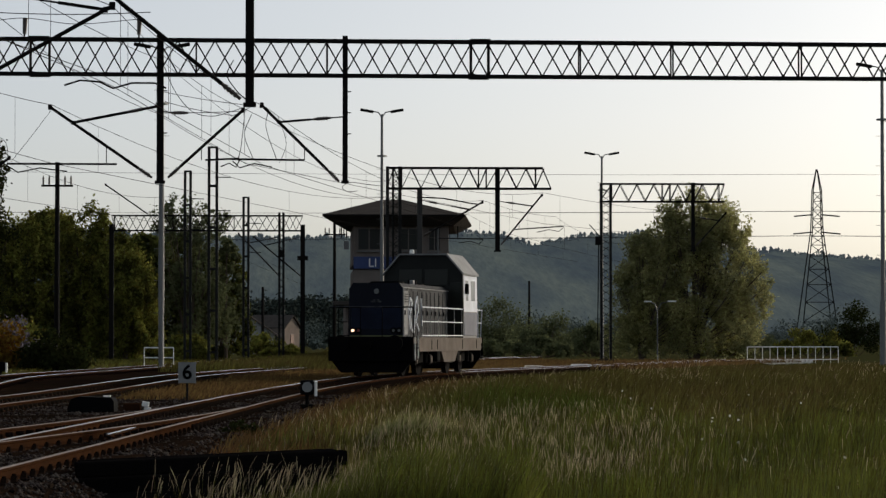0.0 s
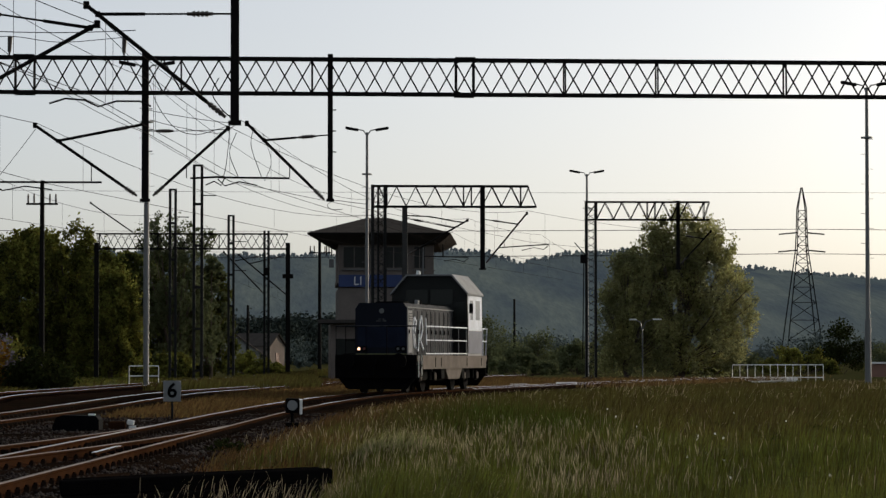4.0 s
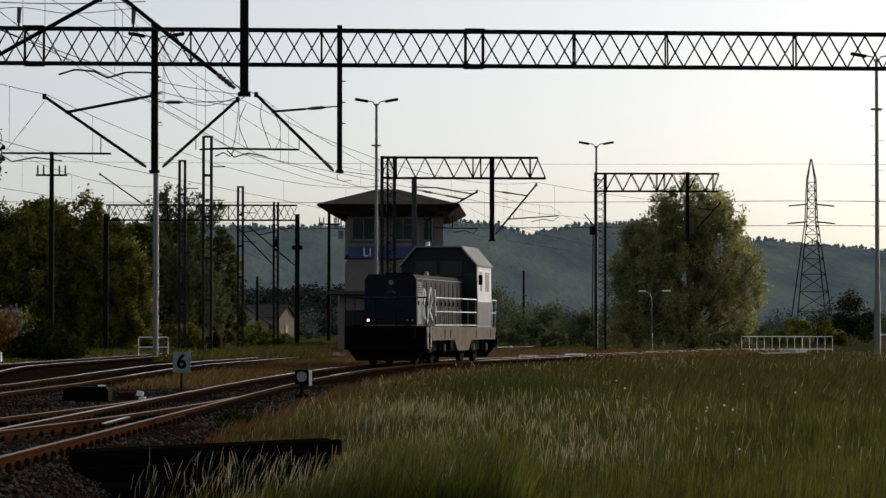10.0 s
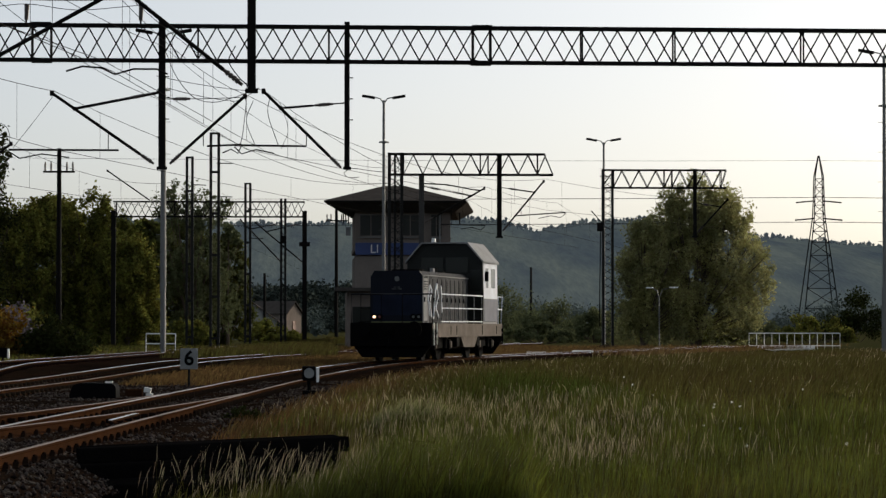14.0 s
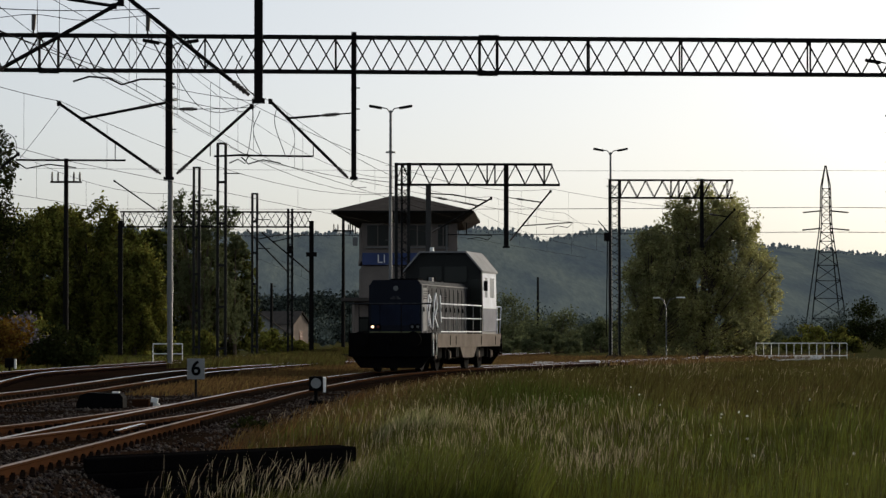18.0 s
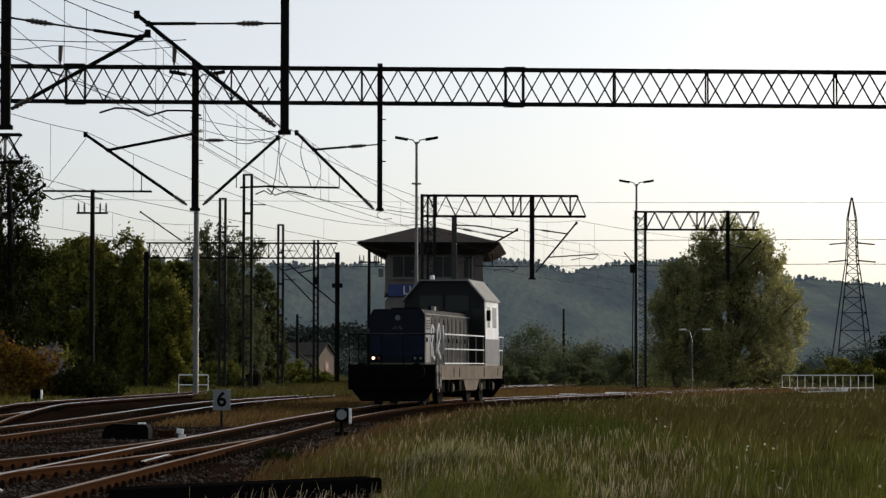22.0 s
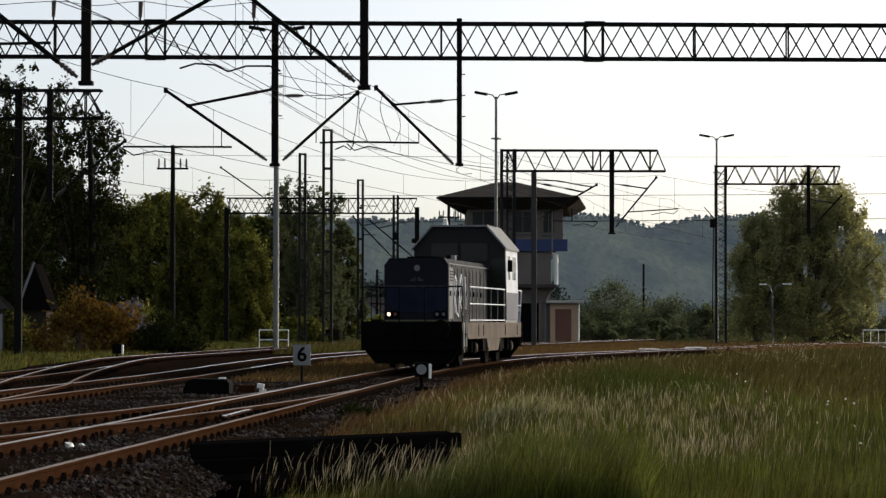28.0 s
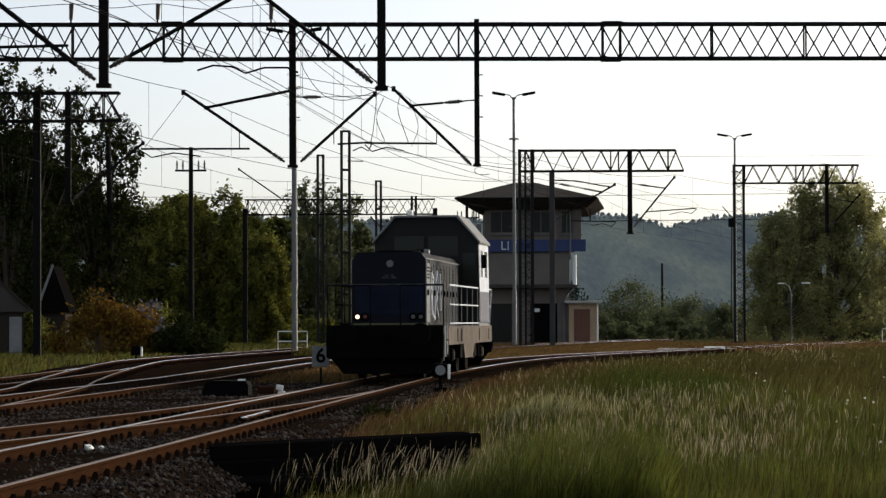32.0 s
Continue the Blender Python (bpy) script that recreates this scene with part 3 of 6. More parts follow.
# nearest gantry: the girder is above the view, its posts hang into it
g = thing("catenary_gantry", pose(0, 58.7, 0), "dark steel lattice gantry with hanging posts over the tracks", "gantry", "gantries over the tracks")
girder(g, 36, 9.3, 10.35, 0.6, 1.0, -20.0, (-14, -8, -2, 4, 10))
for x in (-20.0, 16.0):
    part("mast", one_box((x, 0, 4.9), (0.36, 0.4, 10.9), bevel=0.01), M["steel"], g)
drop_post(g, -1.23, 0, 5.97, 10.4, 0.17)
drop_post(g, -6.79, 0, 6.05, 10.4, 0.19)
arm(g, (-1.4, 0, 6.12), (-4.19, 0, 8.36), (-1.3, 0, 8.2), None, 0.042, 0.92)
arm(g, (-6.69, 0, 6.45), (-3.97, 0, 7.98), (-6.75, 0, 8.29), None, 0.042, 0.95)
arm(g, (-6.95, 0, 6.2), (-9.6, 0, 8.3), (-6.85, 0, 8.2), ((-7.5, 0, 6.9), (-9.9, 0, 6.85)), 0.05)

part("steady_arm", one_line([(-4.92, 0, 6.39), (-4.6, 0, 6.49), (-4.22, 0, 6.46), (-3.95, 0, 6.33), (-3.58, 0, 6.44), (-3.12, 0, 6.44), (-2.9, 0, 6.34)], 0.02), M["steel"], g)

# long gantry across the whole view
g = thing("catenary_gantry", pose(-22, 85.82, 0, 0, 0, 1.5), "long dark steel lattice gantry spanning all the tracks", "gantry", "gantries over the tracks")
girder(g, 40.9, 9.08, 10.1, 0.44, 1.035, 0.0, (3.4, 7.2, 11.13, 13.8, 14.35, 17.56, 18.63, 22.47, 23.0, 26.72, 27.24, 29.95, 32.71, 36.56), joints=(13.8, 26.72))
for x in (0.0, 40.9):
    part("mast", one_box((x, 0, 4.85), (0.42, 0.42, 10.7), bevel=0.01), M["steel"], g)
    part("base_block", one_box((x, 0, -0.3), (0.9, 0.9, 0.5), bevel=0.03), M["gravel_light"], g)
for x, w, z in ((17.58, 0.2, 5.88), (23.0, 0.15, 5.9)):
    drop_post(g, x, -0.1, z, 10.25, w)
    for k in range(3):
        part("post_clip", one_box((x + w * 0.7, -0.1, 8.6 - 0.62 * k), (0.14, 0.04, 0.03)), M["steel"], g)
arm(g, (17.36, -0.1, 6.04), (14.38, -0.1, 8.1), (17.5, -0.1, 8.14), ((16.32, -0.1, 6.44), (13.13, -0.1, 6.44)), thick=True)
arm(g, (17.8, -0.1, 6.04), (20.0, -0.1, 8.04), None, ((18.9, -0.1, 6.57), (19.9, -0.1, 6.62)))
arm(g, (22.84, -0.1, 5.94), (20.55, -0.1, 8.19), (22.94, -0.1, 7.86), ((21.8, -0.1, 6.58), (19.7, -0.1, 6.6)))
# line insulators standing on the top chord, with their slack feeder
for x in (11.08, 13.62, 16.95):
    part("insulator_pin", one_tube((x, 0.0, 10.12), (x, 0.0, 10.3), 0.025), M["steel"], g)
    part("line_insulator", one_tube((x, 0.0, 10.25), (x + 0.02, 0.0, 10.72), 0.055, 0.075, 10), M["porcelain"], g)

# gantry at the tower
g = thing("catenary_gantry", pose(4.26, 151, 0), "dark steel gantry with one lattice mast and an overhanging girder", "gantry", "gantries over the tracks")
girder(g, 8.5, 9.05, 10.11, 0.5, 0.96, -0.4, (0.4, 4.35, 4.75, 5.32, 7.3), False, 0.42, chord=0.1)
part("girder_end", one_bar((8.1, 0, 9.05), (7.66, 0, 10.11), 0.06, 0.06), M["steel"], g)
lattice_mast(g, -0.02, 0, 0.0, 10.18, 0.8, 0.34, "mast", 0.16)
lattice_mast(g, 0.12, 0.5, 0.0, 10.1, 0.42, 0.3, "mast", 0.1)
part("side_mast", one_box((1.33, 0.3, 4.5), (0.27, 0.24, 9.05), bevel=0.02), M["mast_grey"], g, "plain grey concrete post")
drop_post(g, 5.33, 0, 5.8, 10.15, 0.24)
arm(g, (1.5, 0.1, 6.6), (4.55, 0, 8.35), (1.4, 0, 8.45), ((2.3, 0, 6.5), (4.6, 0, 6.45)))
arm(g, (5.5, 0, 6.15), (7.62, 0, 8.72), (5.45, 0, 8.4), ((6.2, 0, 6.95), (8.75, 0, 7.12)))
part("stay_rod", one_line([(1.45, 0.1, 8.6), (2.6, 0.1, 8.55), (3.9, 0, 8.3), (4.3, 0, 8.25)], 0.035), M["steel"], g)

# gantry by the large tree
g = thing("catenary_gantry", pose(17.1, 170, 0), "dark steel gantry with lattice mast before a large tree", "gantry", "gantries over the tracks")
girder(g, 7.25, 9.28, 10.31, 0.5, 0.95, -0.34, (0.34, 3.3, 3.75, 5.15, 6.6), False, chord=0.09)
lattice_mast(g, 0.0, 0, 0.0, 10.31, 0.68, 0.34, "mast", 0.13)
drop_post(g, 5.1, 0, 6.4, 10.4, 0.2)
part("switch_box", one_box((-0.45, -0.1, 7.0), (0.34, 0.25, 0.5), bevel=0.02), M["steel"], g)
part("switch_rod", one_tube((-0.5, -0.1, 1.2), (-0.42, -0.1, 6.9), 0.03), M["steel"], g)
part("switch_bracket", one_bar((-0.3, 0, 7.2), (-0.95, 0, 7.95), 0.05, 0.05), M["steel"], g)
arm(g, (5.25, 0, 6.7), (7.0, 0, 8.6), (5.2, 0, 8.4))

# far gantry over the left tracks
g = thing("catenary_gantry", pose(-13.05, 193, 0), "distant dark portal gantry with a crossed lattice girder", "gantry", "gantries over the tracks")
girder(g, 12.5, 8.4, 9.38, 0.5, 1.0, 0.0, (0.2, 4, 8, 11.2))
for x in (0.0, 12.5):
    part("mast", one_box((x, 0, 4.3), (0.3, 0.3, 9.0)), M["steel"], g)
lattice_mast(g, 11.1, 0, -0.1, 9.6, 0.42, 0.3)
arm(g, (11.0, 0, 5.4), (8.3, 0, 8.2), (11.0, 0, 8.0))
arm(g, (12.4, 0, 5.4), (9.3, 0, 8.0), (12.4, 0, 8.0))
arm(g, (2.4, 0, 9.45), (-0.4, 0, 11.4), None)
part("insulator_box", one_box((12.5, -0.2, 6.6), (0.7, 0.3, 0.28)), M["steel"], g)
part("insulator_box", one_box((11.1, -0.2, 6.9), (0.4, 0.3, 0.5)), M["steel"], g)

# gantry at the trees, with its mast beside the shed
g = thing("catenary_gantry", pose(-15.0, 108, 0), "dark steel gantry with a solid mast among trees", "gantry", "gantries over the tracks")
girder(g, 6.6, 8.77, 9.8, 0.5, 1.05, -3.5, (-2.0, 0.0, 2.5))
part("girder_end", one_bar((3.15, 0, 8.8), (2.6, 0, 9.8), 0.07, 0.07), M["steel"], g)
part("mast", one_box((0.05, 0, 4.7), (0.27, 0.3, 10.2), bevel=0.01), M["steel"], g)
drop_post(g, 1.19, 0, 5.7, 9.8, 0.22)
arm(g, (1.4, 0, 5.9), (3.95, 0, 7.95), None)


def twin_mast(x, y, z1, w, label):
    t = thing("catenary_mast", pose(x, y, 0), label, "mast", "line masts")
    for sx in (-1, 1):
        part("channel", one_box((sx * w / 2, 0, z1 / 2 - 0.1), (0.15, 0.2, z1 + 0.2), bevel=0.01), M["mast_steel"], t)
    batten = mesh_of("batten", one_box((0, 0, 0), (w, 0.05, 0.14)), M["mast_steel"])
    for k in range(5):
        piece("batten", batten, t, pose(0, -0.06, 0.6 + k * z1 / 5.2))
    part("base_block", one_box((0, 0, -0.2), (w + 0.5, 0.7, 0.3), bevel=0.03), M["shed"], t)
    part("cap", one_box((0, 0, z1), (w + 0.14, 0.25, 0.1)), M["mast_steel"], t)
    part("bracket", one_bar((0.1, -0.1, z1 - 1.6), (0.95, -0.1, z1 - 1.62), 0.06, 0.05), M["mast_steel"], t)
    part("bracket", one_bar((0.1, -0.1, z1 - 3.4), (0.95, -0.1, z1 - 3.42), 0.06, 0.05), M["mast_steel"], t)
    return t


twin_mast(-7.2, 172, 11.1, 0.32, "slim dark twin-channel mast standing beside the tracks")
twin_mast(-5.27, 158, 11.6, 0.42, "tall dark twin-channel mast with two short brackets")
twin_mast(-4.05, 183, 10.1, 0.3, "slim dark twin-channel mast behind the tracks")


def wood_pole(x, y, h, label, lean=0.0, arms=True):
    t = thing("telegraph_pole", pose(x, y, -0.3, 0, lean, 0), label, "pole", "line poles")
    part("pole", one_tube((0, 0, 0), (0, 0, h), 0.16, 0.11), M["steel"], t)
    if arms:
        part("crossarm", one_box((0, -0.1, h - 1.2), (1.6, 0.1, 0.1)), M["steel"], t)
        for i in (-0.7, -0.4, 0.4, 0.7):
            piece("insulator", INSULATOR, t, pose(i, -0.1, h - 0.95))
    return t


wood_pole(-12.9, 150, 10.6, "dark line pole with a crossarm and insulators before trees")
wood_pole(-14.6, 130, 9.9, "leaning dark line pole among trees", -1.5, False)
wood_pole(1.75, 220, 10.6, "thin dark pole with insulators beside the signal tower")
wood_pole(-4.1, 250, 6.0, "thin dark pole on the far side of the tracks", 0, False)
wood_pole(22.3, 300, 7.5, "thin dark pole among the bushes", 0, False)


def yard_lamp(x, y, h, label, base_w=0.24, r=0.09):
    """A tall steel mast with climbing rungs and two lamp heads."""
    t = thing("yard_lamp", pose(x, y, -0.05), label, "lamp post", "yard lamps")
    part("mast_lower", one_tube((0, 0, 0), (0, 0, h * 0.22), base_w, base_w * 0.95, 12), M["galv"], t)
    part("mast_upper", one_tube((0, 0, h * 0.2), (0, 0, h - 0.15), r * 1.5, r, 12), M["galv"], t)
    part("collar", one_tube((0, 0, h * 0.82), (0, 0, h * 0.82 + 0.08), 0.28), M["galv"], t)
    for s in (-1, 1):
        part("lamp_arm", one_line([(0, 0, h - 0.35), (s * 0.2, 0, h - 0.05), (s * 0.55, 0, h + 0.02)], 0.035), M["galv"], t)
        bm = fresh()
        add_box(bm, (s * 0.85, 0, h + 0.04), (0.75, 0.26, 0.15), pose(0, 0, 0, 0, -10 * s, 0), 0.05)
        part("lamp_head", bm, M["steel"], t)
    rung = mesh_of("rung", one_bar((0, 0, 0), (0.22, 0, 0), 0.02, 0.02), M["galv"])
    for i in range(int(h / 0.75) - 4):
        s = i % 2
        piece("rung", rung, t, pose(r if s else -r, 0, 2.5 + 0.7 * i, 0, 0, 0 if s else 180))
    return t


yard_lamp(3.97, 165, 14.15, "tall grey lamp mast with two heads before the signal tower", 0.12, 0.07)
yard_lamp(20.35, 205, 14.3, "tall grey lamp mast with two heads beside a gantry", 0.12, 0.07)
yard_lamp(-6.5, 128, 14.1, "tall grey lamp mast with two heads beside the tracks", 0.125)
yard_lamp(26.85, 137, 14.2, "tall grey lamp mast with two heads in the meadow", 0.16, 0.075)


def overhead_wire(pts, contact_drop, label, droppers=True, reg_drop=None):
    """A sagging carrier wire over supports, the contact wire below, droppers between."""
    t = thing("overhead_wire", Matrix(), label, "overhead wire", "overhead wires")
    for a, b in zip(pts, pts[1:]):
        a, b = Vector(a), Vector(b)
        sag = 0.85 * min(1.0, ((b - a).length / 55) ** 2) + 0.05
        n = 12
        carrier = [a.lerp(b, i / n) - Vector((0, 0, 4 * sag * (i / n) * (1 - i / n))) for i in range(n + 1)]
        part("carrier_wire", one_line(carrier, 0.009, 4), M["wire"], t)
        if contact_drop:
            lo_a, lo_b = a - Vector((0, 0, contact_drop)), b - Vector((0, 0, contact_drop))
            part("contact_wire", one_line([lo_a, lo_b], 0.0085, 4), M["wire"], t)
            if droppers:
                for i in range(1, n, 3):
                    part("dropper", one_line([carrier[i], lo_a.lerp(lo_b, i / n)], 0.005, 4), M["wire"], t)
    return t


overhead_wire([(-9.9, 28, 8.4), (-4.19, 58.7, 8.36), (-1.39, 86.7, 8.2), (8.85, 151, 8.45), (14.2, 170, 8.4), (24, 215, 8.4)], 1.75, "contact and carrier wire with droppers over a curved track")
overhead_wire([(-8.6, 28, 8.2), (-3.97, 58.7, 7.98), (-1.95, 86.6, 8.1), (11.95, 151, 8.85), (24.0, 170, 8.5)], 1.6, "contact and carrier wire crossing over the turnout")
overhead_wire([(-18, 28, 8.4), (-11.3, 58.7, 8.2), (-7.55, 86, 8.15), (3.8, 151, 8.6), (9.2, 172, 8.6), (20, 220, 8.8)], 1.7, "contact and carrier wire with droppers over the second track")
overhead_wire([(-21, 40, 8.5), (-11.05, 108, 7.95), (-6.9, 150, 8.6), (-4.9, 193, 8.2), (-1, 280, 8)], 1.5, "contact and carrier wire over the third track")
overhead_wire([(-11, 30, 8.9), (-6.77, 58.7, 8.2), (-4.6, 86.7, 8.0), (4.4, 151, 8.7)], 0, "bare feeder wire running beside the gantry posts", False)
overhead_wire([(-9.7, 40, 10.4), (-4.3, 84, 9.3), (3.7, 151, 9.4)], 0, "bare feeder wire running under the gantry girder", False)
overhead_wire([(-6.7, 58.6, 7.85), (-3.2, 58.6, 7.85)], 0, "short cross wire with insulator between two bracket tubes", False)
overhead_wire([(-4.6, 86.5, 8.65), (-1.7, 86.5, 8.2)], 0, "slack jumper wire between two bracket tubes", False)
overhead_wire([(-4.3, 86.4, 8.3), (-2.3, 86.4, 7.9), (-1.6, 86.4, 8.3)], 0, "slack jumper wire below the gantry girder", False)


def strand(label, pts, r=0.011):
    """A slack wire through points, rounded between them."""
    p = [Vector(q) for q in pts]
    p = [p[0] * 2 - p[1]] + p + [p[-1] * 2 - p[-2]]
    line = []
    for i in range(1, len(p) - 2):
        for k in range(6):
            u = k / 6
            line.append(0.5 * (2 * p[i] + (p[i + 1] - p[i - 1]) * u + (2 * p[i - 1] - 5 * p[i] + 4 * p[i + 1] - p[i + 2]) * u * u
                               + (3 * p[i] - p[i - 1] - 3 * p[i + 1] + p[i + 2]) * u ** 3))
    line.append(p[-2])
    t = thing("jumper_wire", Matrix(), label, "overhead wire", "overhead wires")
    part("strand", one_line(line, r, 5), M["wire"], t)
    return t


strand("slack feeder wire strung over insulators on a gantry girder", [(-13.4, 86.2, 10.55), (-10.92, 86.2, 10.72), (-9.7, 86.2, 10.6), (-8.38, 86.2, 10.72), (-6.9, 86.2, 10.55), (-5.05, 86.2, 10.7)])
strand("slack jumper wire looping from a gantry post to a bracket tube", [(-4.3, 86.1, 9.3), (-4.0, 86.1, 8.6), (-3.5, 86.1, 8.0), (-2.9, 86.1, 7.85), (-2.3, 86.1, 8.0), (-1.98, 86.1, 8.0), (-2.05, 86.1, 7.0), (-2.15, 86.1, 6.55)])
strand("thin looping jumper wire hanging from the overhead line", [(-1.75, 86.0, 7.9), (-1.95, 86.0, 7.3), (-1.7, 86.0, 6.6)])
strand("thin looping jumper wire hanging from the overhead line", [(-1.25, 86.0, 8.05), (-1.32, 86.0, 7.5), (-1.02, 86.0, 6.6)])
strand("thin looping jumper wire hanging from the overhead line", [(-1.0, 88.0, 8.0), (-0.75, 88.0, 7.2), (-0.95, 88.0, 6.6)], 0.008)
strand("slack jumper wire curling at the end of a hanging post", [(-1.55, 58.6, 6.9), (-1.68, 58.6, 6.6), (-1.5, 58.6, 6.3), (-1.3, 58.6, 6.1)])
strand("slanting tie wire from a bracket tube down to a registration tube", [(-7.6, 86.1, 8.0), (-8.2, 86.1, 7.2), (-8.75, 86.1, 6.5)], 0.008)
strand("looping jumper wire beside the tall tree", [(-11.75, 108, 8.55), (-11.4, 108, 8.7), (-11.12, 108, 8.35), (-11.15, 108, 7.5), (-11.3, 108, 7.0)], 0.012)
t = strand("cross wire with an insulator beside a gantry post", [(-4.3, 86.0, 7.93), (-3.0, 86.0, 7.95), (-1.9, 86.0, 8.0)])
piece("insulator", INSULATOR, t, pose(-3.85, 86.0, 7.94, 0, 90, 0))
strand("curling slack wire end over the tower roof", [(3.97, 165, 9.9), (3.1, 165, 10.0), (2.2, 165, 10.1), (1.75, 165, 9.85), (2.0, 165, 9.6), (2.6, 165, 9.62)], 0.018)


# ---------------------------------------------------------------- signal tower


def window_unit(parent, x, y, z, w, h, facing="front"):
    """A framed window set into a wall that faces the camera or the right-hand side."""
    turn = Matrix() if facing == "front" else pose(0, 0, 0, 0, 0, 90)
    base = pose(x, y, z) @ turn
    win = new("window", mesh_of("glass", one_box((0, 0.03, 0), (w, 0.03, h)), M["glass"]))
    win.parent, win.matrix_basis = parent, base
    bm = fresh()
    for s in (-1, 1):
        add_box(bm, (s * (w / 2 - 0.03), -0.01, 0), (0.07, 0.08, h))
        add_box(bm, (0, -0.01, s * (h / 2 - 0.03)), (w - 0.14, 0.08, 0.07))
    add_box(bm, (0, -0.01, 0), (0.05, 0.07, h - 0.14))
    part("window_frame", bm, M["render_light"], win)
    part("window_sill", one_box((0, -0.07, -h / 2 - 0.05), (w + 0.12, 0.16, 0.05)), M["galv"], win)


def build_tower():
    t = thing("signal_tower", pose(5.2, 175, 0), "two-storey plastered signal tower with a wide hipped roof and blue board", "signal tower")
    # upper cabin and shaft, outline set back in steps
    part("ground_floor_wall", one_box((-0.45, 6.1, 1.65), (5.4, 12.2, 3.3), bevel=0.02), M["render_wall"], t)
    part("upper_wall", one_box((-0.2, 6.2, 4.35), (5.0, 12.0, 2.2), bevel=0.02), M["render_light"], t)
    part("cabin_wall", one_box((0.15, 6.1, 7.2), (5.7, 12.0, 2.3), bevel=0.02), M["render_wall"], t)
    part("cabin_floor_slab", one_box((0.15, 6.1, 5.85), (5.8, 12.1, 0.3), bevel=0.02), M["render_light"], t)
    def frustum(lower, upper, z0, z1):
        b = fresh()
        lo = [b.verts.new((x, y, z0)) for x, y in lower]
        hi = [b.verts.new((x, y, z1)) for x, y in upper]
        for k in range(4):
            b.faces.new((lo[k], lo[(k + 1) % 4], hi[(k + 1) % 4], hi[k]))
        b.faces.new(hi)
        b.faces.new(lo[::-1])
        return b
    eave = [(-4.55, -1.65), (3.9, -1.65), (5.15, 14.4), (-3.4, 14.4)]
    part("soffit", frustum([(-3.1, -0.4), (3.25, -0.4), (4.1, 13.2), (-2.5, 13.2)], eave, 8.02, 8.56), M["tarpaper"], t, "dark sloping soffit boards")
    part("eave_board", frustum(eave, eave, 8.56, 8.66), M["tarpaper"], t)
    part("roof", frustum(eave, [(-0.9, 3.0), (0.35, 3.0), (1.2, 10.6), (-0.1, 10.6)], 8.664, 9.75), M["tarpaper"], t)
    part("name_board", one_box((0.3, 0.06, 5.85), (5.95, 0.08, 0.72), bevel=0.01), M["blue_board"], t, "long blue board with a white letter")
    board = t.children[-1]
    for c, s in (((-0.0, 0, 0.0), (0.07, 0.03, 0.5)), ((0.11, 0, -0.215), (0.28, 0.03, 0.07))):
        part("letter", one_box((-1.72 + c[0], 0.0, 5.85 + c[2]), s), M["white_paint"], board)
    part("letter_bar", one_box((-1.36, 0.0, 5.85), (0.06, 0.03, 0.5)), M["white_paint"], board)
    for x, w in ((-1.75, 1.4), (0.6, 1.35)):
        window_unit(t, x, 0.08, 7.25, w, 1.35)
    window_unit(t, 2.15, 0.08, 7.25, 0.75, 1.4)
    window_unit(t, 2.98, 2.2, 7.25, 1.6, 1.35, "side")
    part("mezzanine_roof", one_box((-0.7, 0.9, 3.42), (6.4, 3.6, 0.22), bevel=0.03), M["tarpaper"], t)
    part("garage_door", one_box((-2.0, -0.02, 1.25), (1.7, 0.08, 2.3)), M["glass"], t, "dark open doorway")
    part("door", one_box((0.75, -0.02, 1.2), (1.6, 0.08, 2.4)), M["black_paint"], t, "dark ground-floor door")
    part("door_frame", one_box((1.62, -0.04, 1.25), (0.12, 0.12, 2.5)), M["render_light"], t)
    part("notice", one_box((0.35, -0.09, 2.0), (0.3, 0.02, 0.2)), M["white_paint"], t)
    part("downpipe", one_line([(2.55, -0.05, 3.3), (2.2, -0.12, 3.0), (1.95, -0.12, 2.5), (1.95, -0.12, 0.1)], 0.06, 7), M["galv"], t)
    part("flue", one_tube((2.6, 0.1, 3.5), (2.6, 0.1, 5.3), 0.13), M["white_paint"], t, "pale vent pipe")
    part("flue", one_tube((2.35, 0.0, 5.0), (2.35, 0.0, 8.0), 0.06), M["galv"], t)
    part("gutter", one_box((-0.3, -1.7, 8.6), (8.3, 0.1, 0.1)), M["steel"], t)
    part("antenna_box", one_box((-3.1, 0.4, 6.9), (0.3, 0.3, 0.5)), M["galv"], t)
    for x in (-3.4, -3.1, 3.5):
        part("roof_prop", one_tube((x, -0.9, 7.3), (x, -0.9, 8.0), 0.04), M["steel"], t)
    # lean-to at the right-hand end
    a = thing("lean_to", pose(8.3, 174.6, 0), "small plastered lean-to with a brown door at the tower's foot", "annexe")
    part("wall", one_box((0.0, 1.5, 1.2), (1.75, 3.0, 2.4), bevel=0.02), M["lean_plaster"], a)
    part("roof", one_box((0.0, 1.4, 2.48), (2.2, 3.4, 0.16), bevel=0.02), M["gravel_light"], a)
    part("door", one_box((-0.1, -0.03, 1.05), (0.95, 0.08, 2.0)), M["door_brown"], a, "weathered brown wooden door")
    part("step", one_box((-0.05, -0.5, 0.04), (1.3, 0.9, 0.16)), M["gravel_light"], a)
    part("downpipe", one_tube((0.82, -0.05, 0.0), (0.82, -0.05, 2.4), 0.05), M["white_paint"], a)


build_tower()

# ---------------------------------------------------------------- locomotive


def wheel_mesh():
    bm = fresh()
    add_tube(bm, (0, -0.06, 0), (0, 0.06, 0), 0.5, n=28)
    add_tube(bm, (0, 0.06, 0), (0, 0.09, 0), 0.54, n=28)
    return mesh_of("wheel", bm, M["loco_black"])


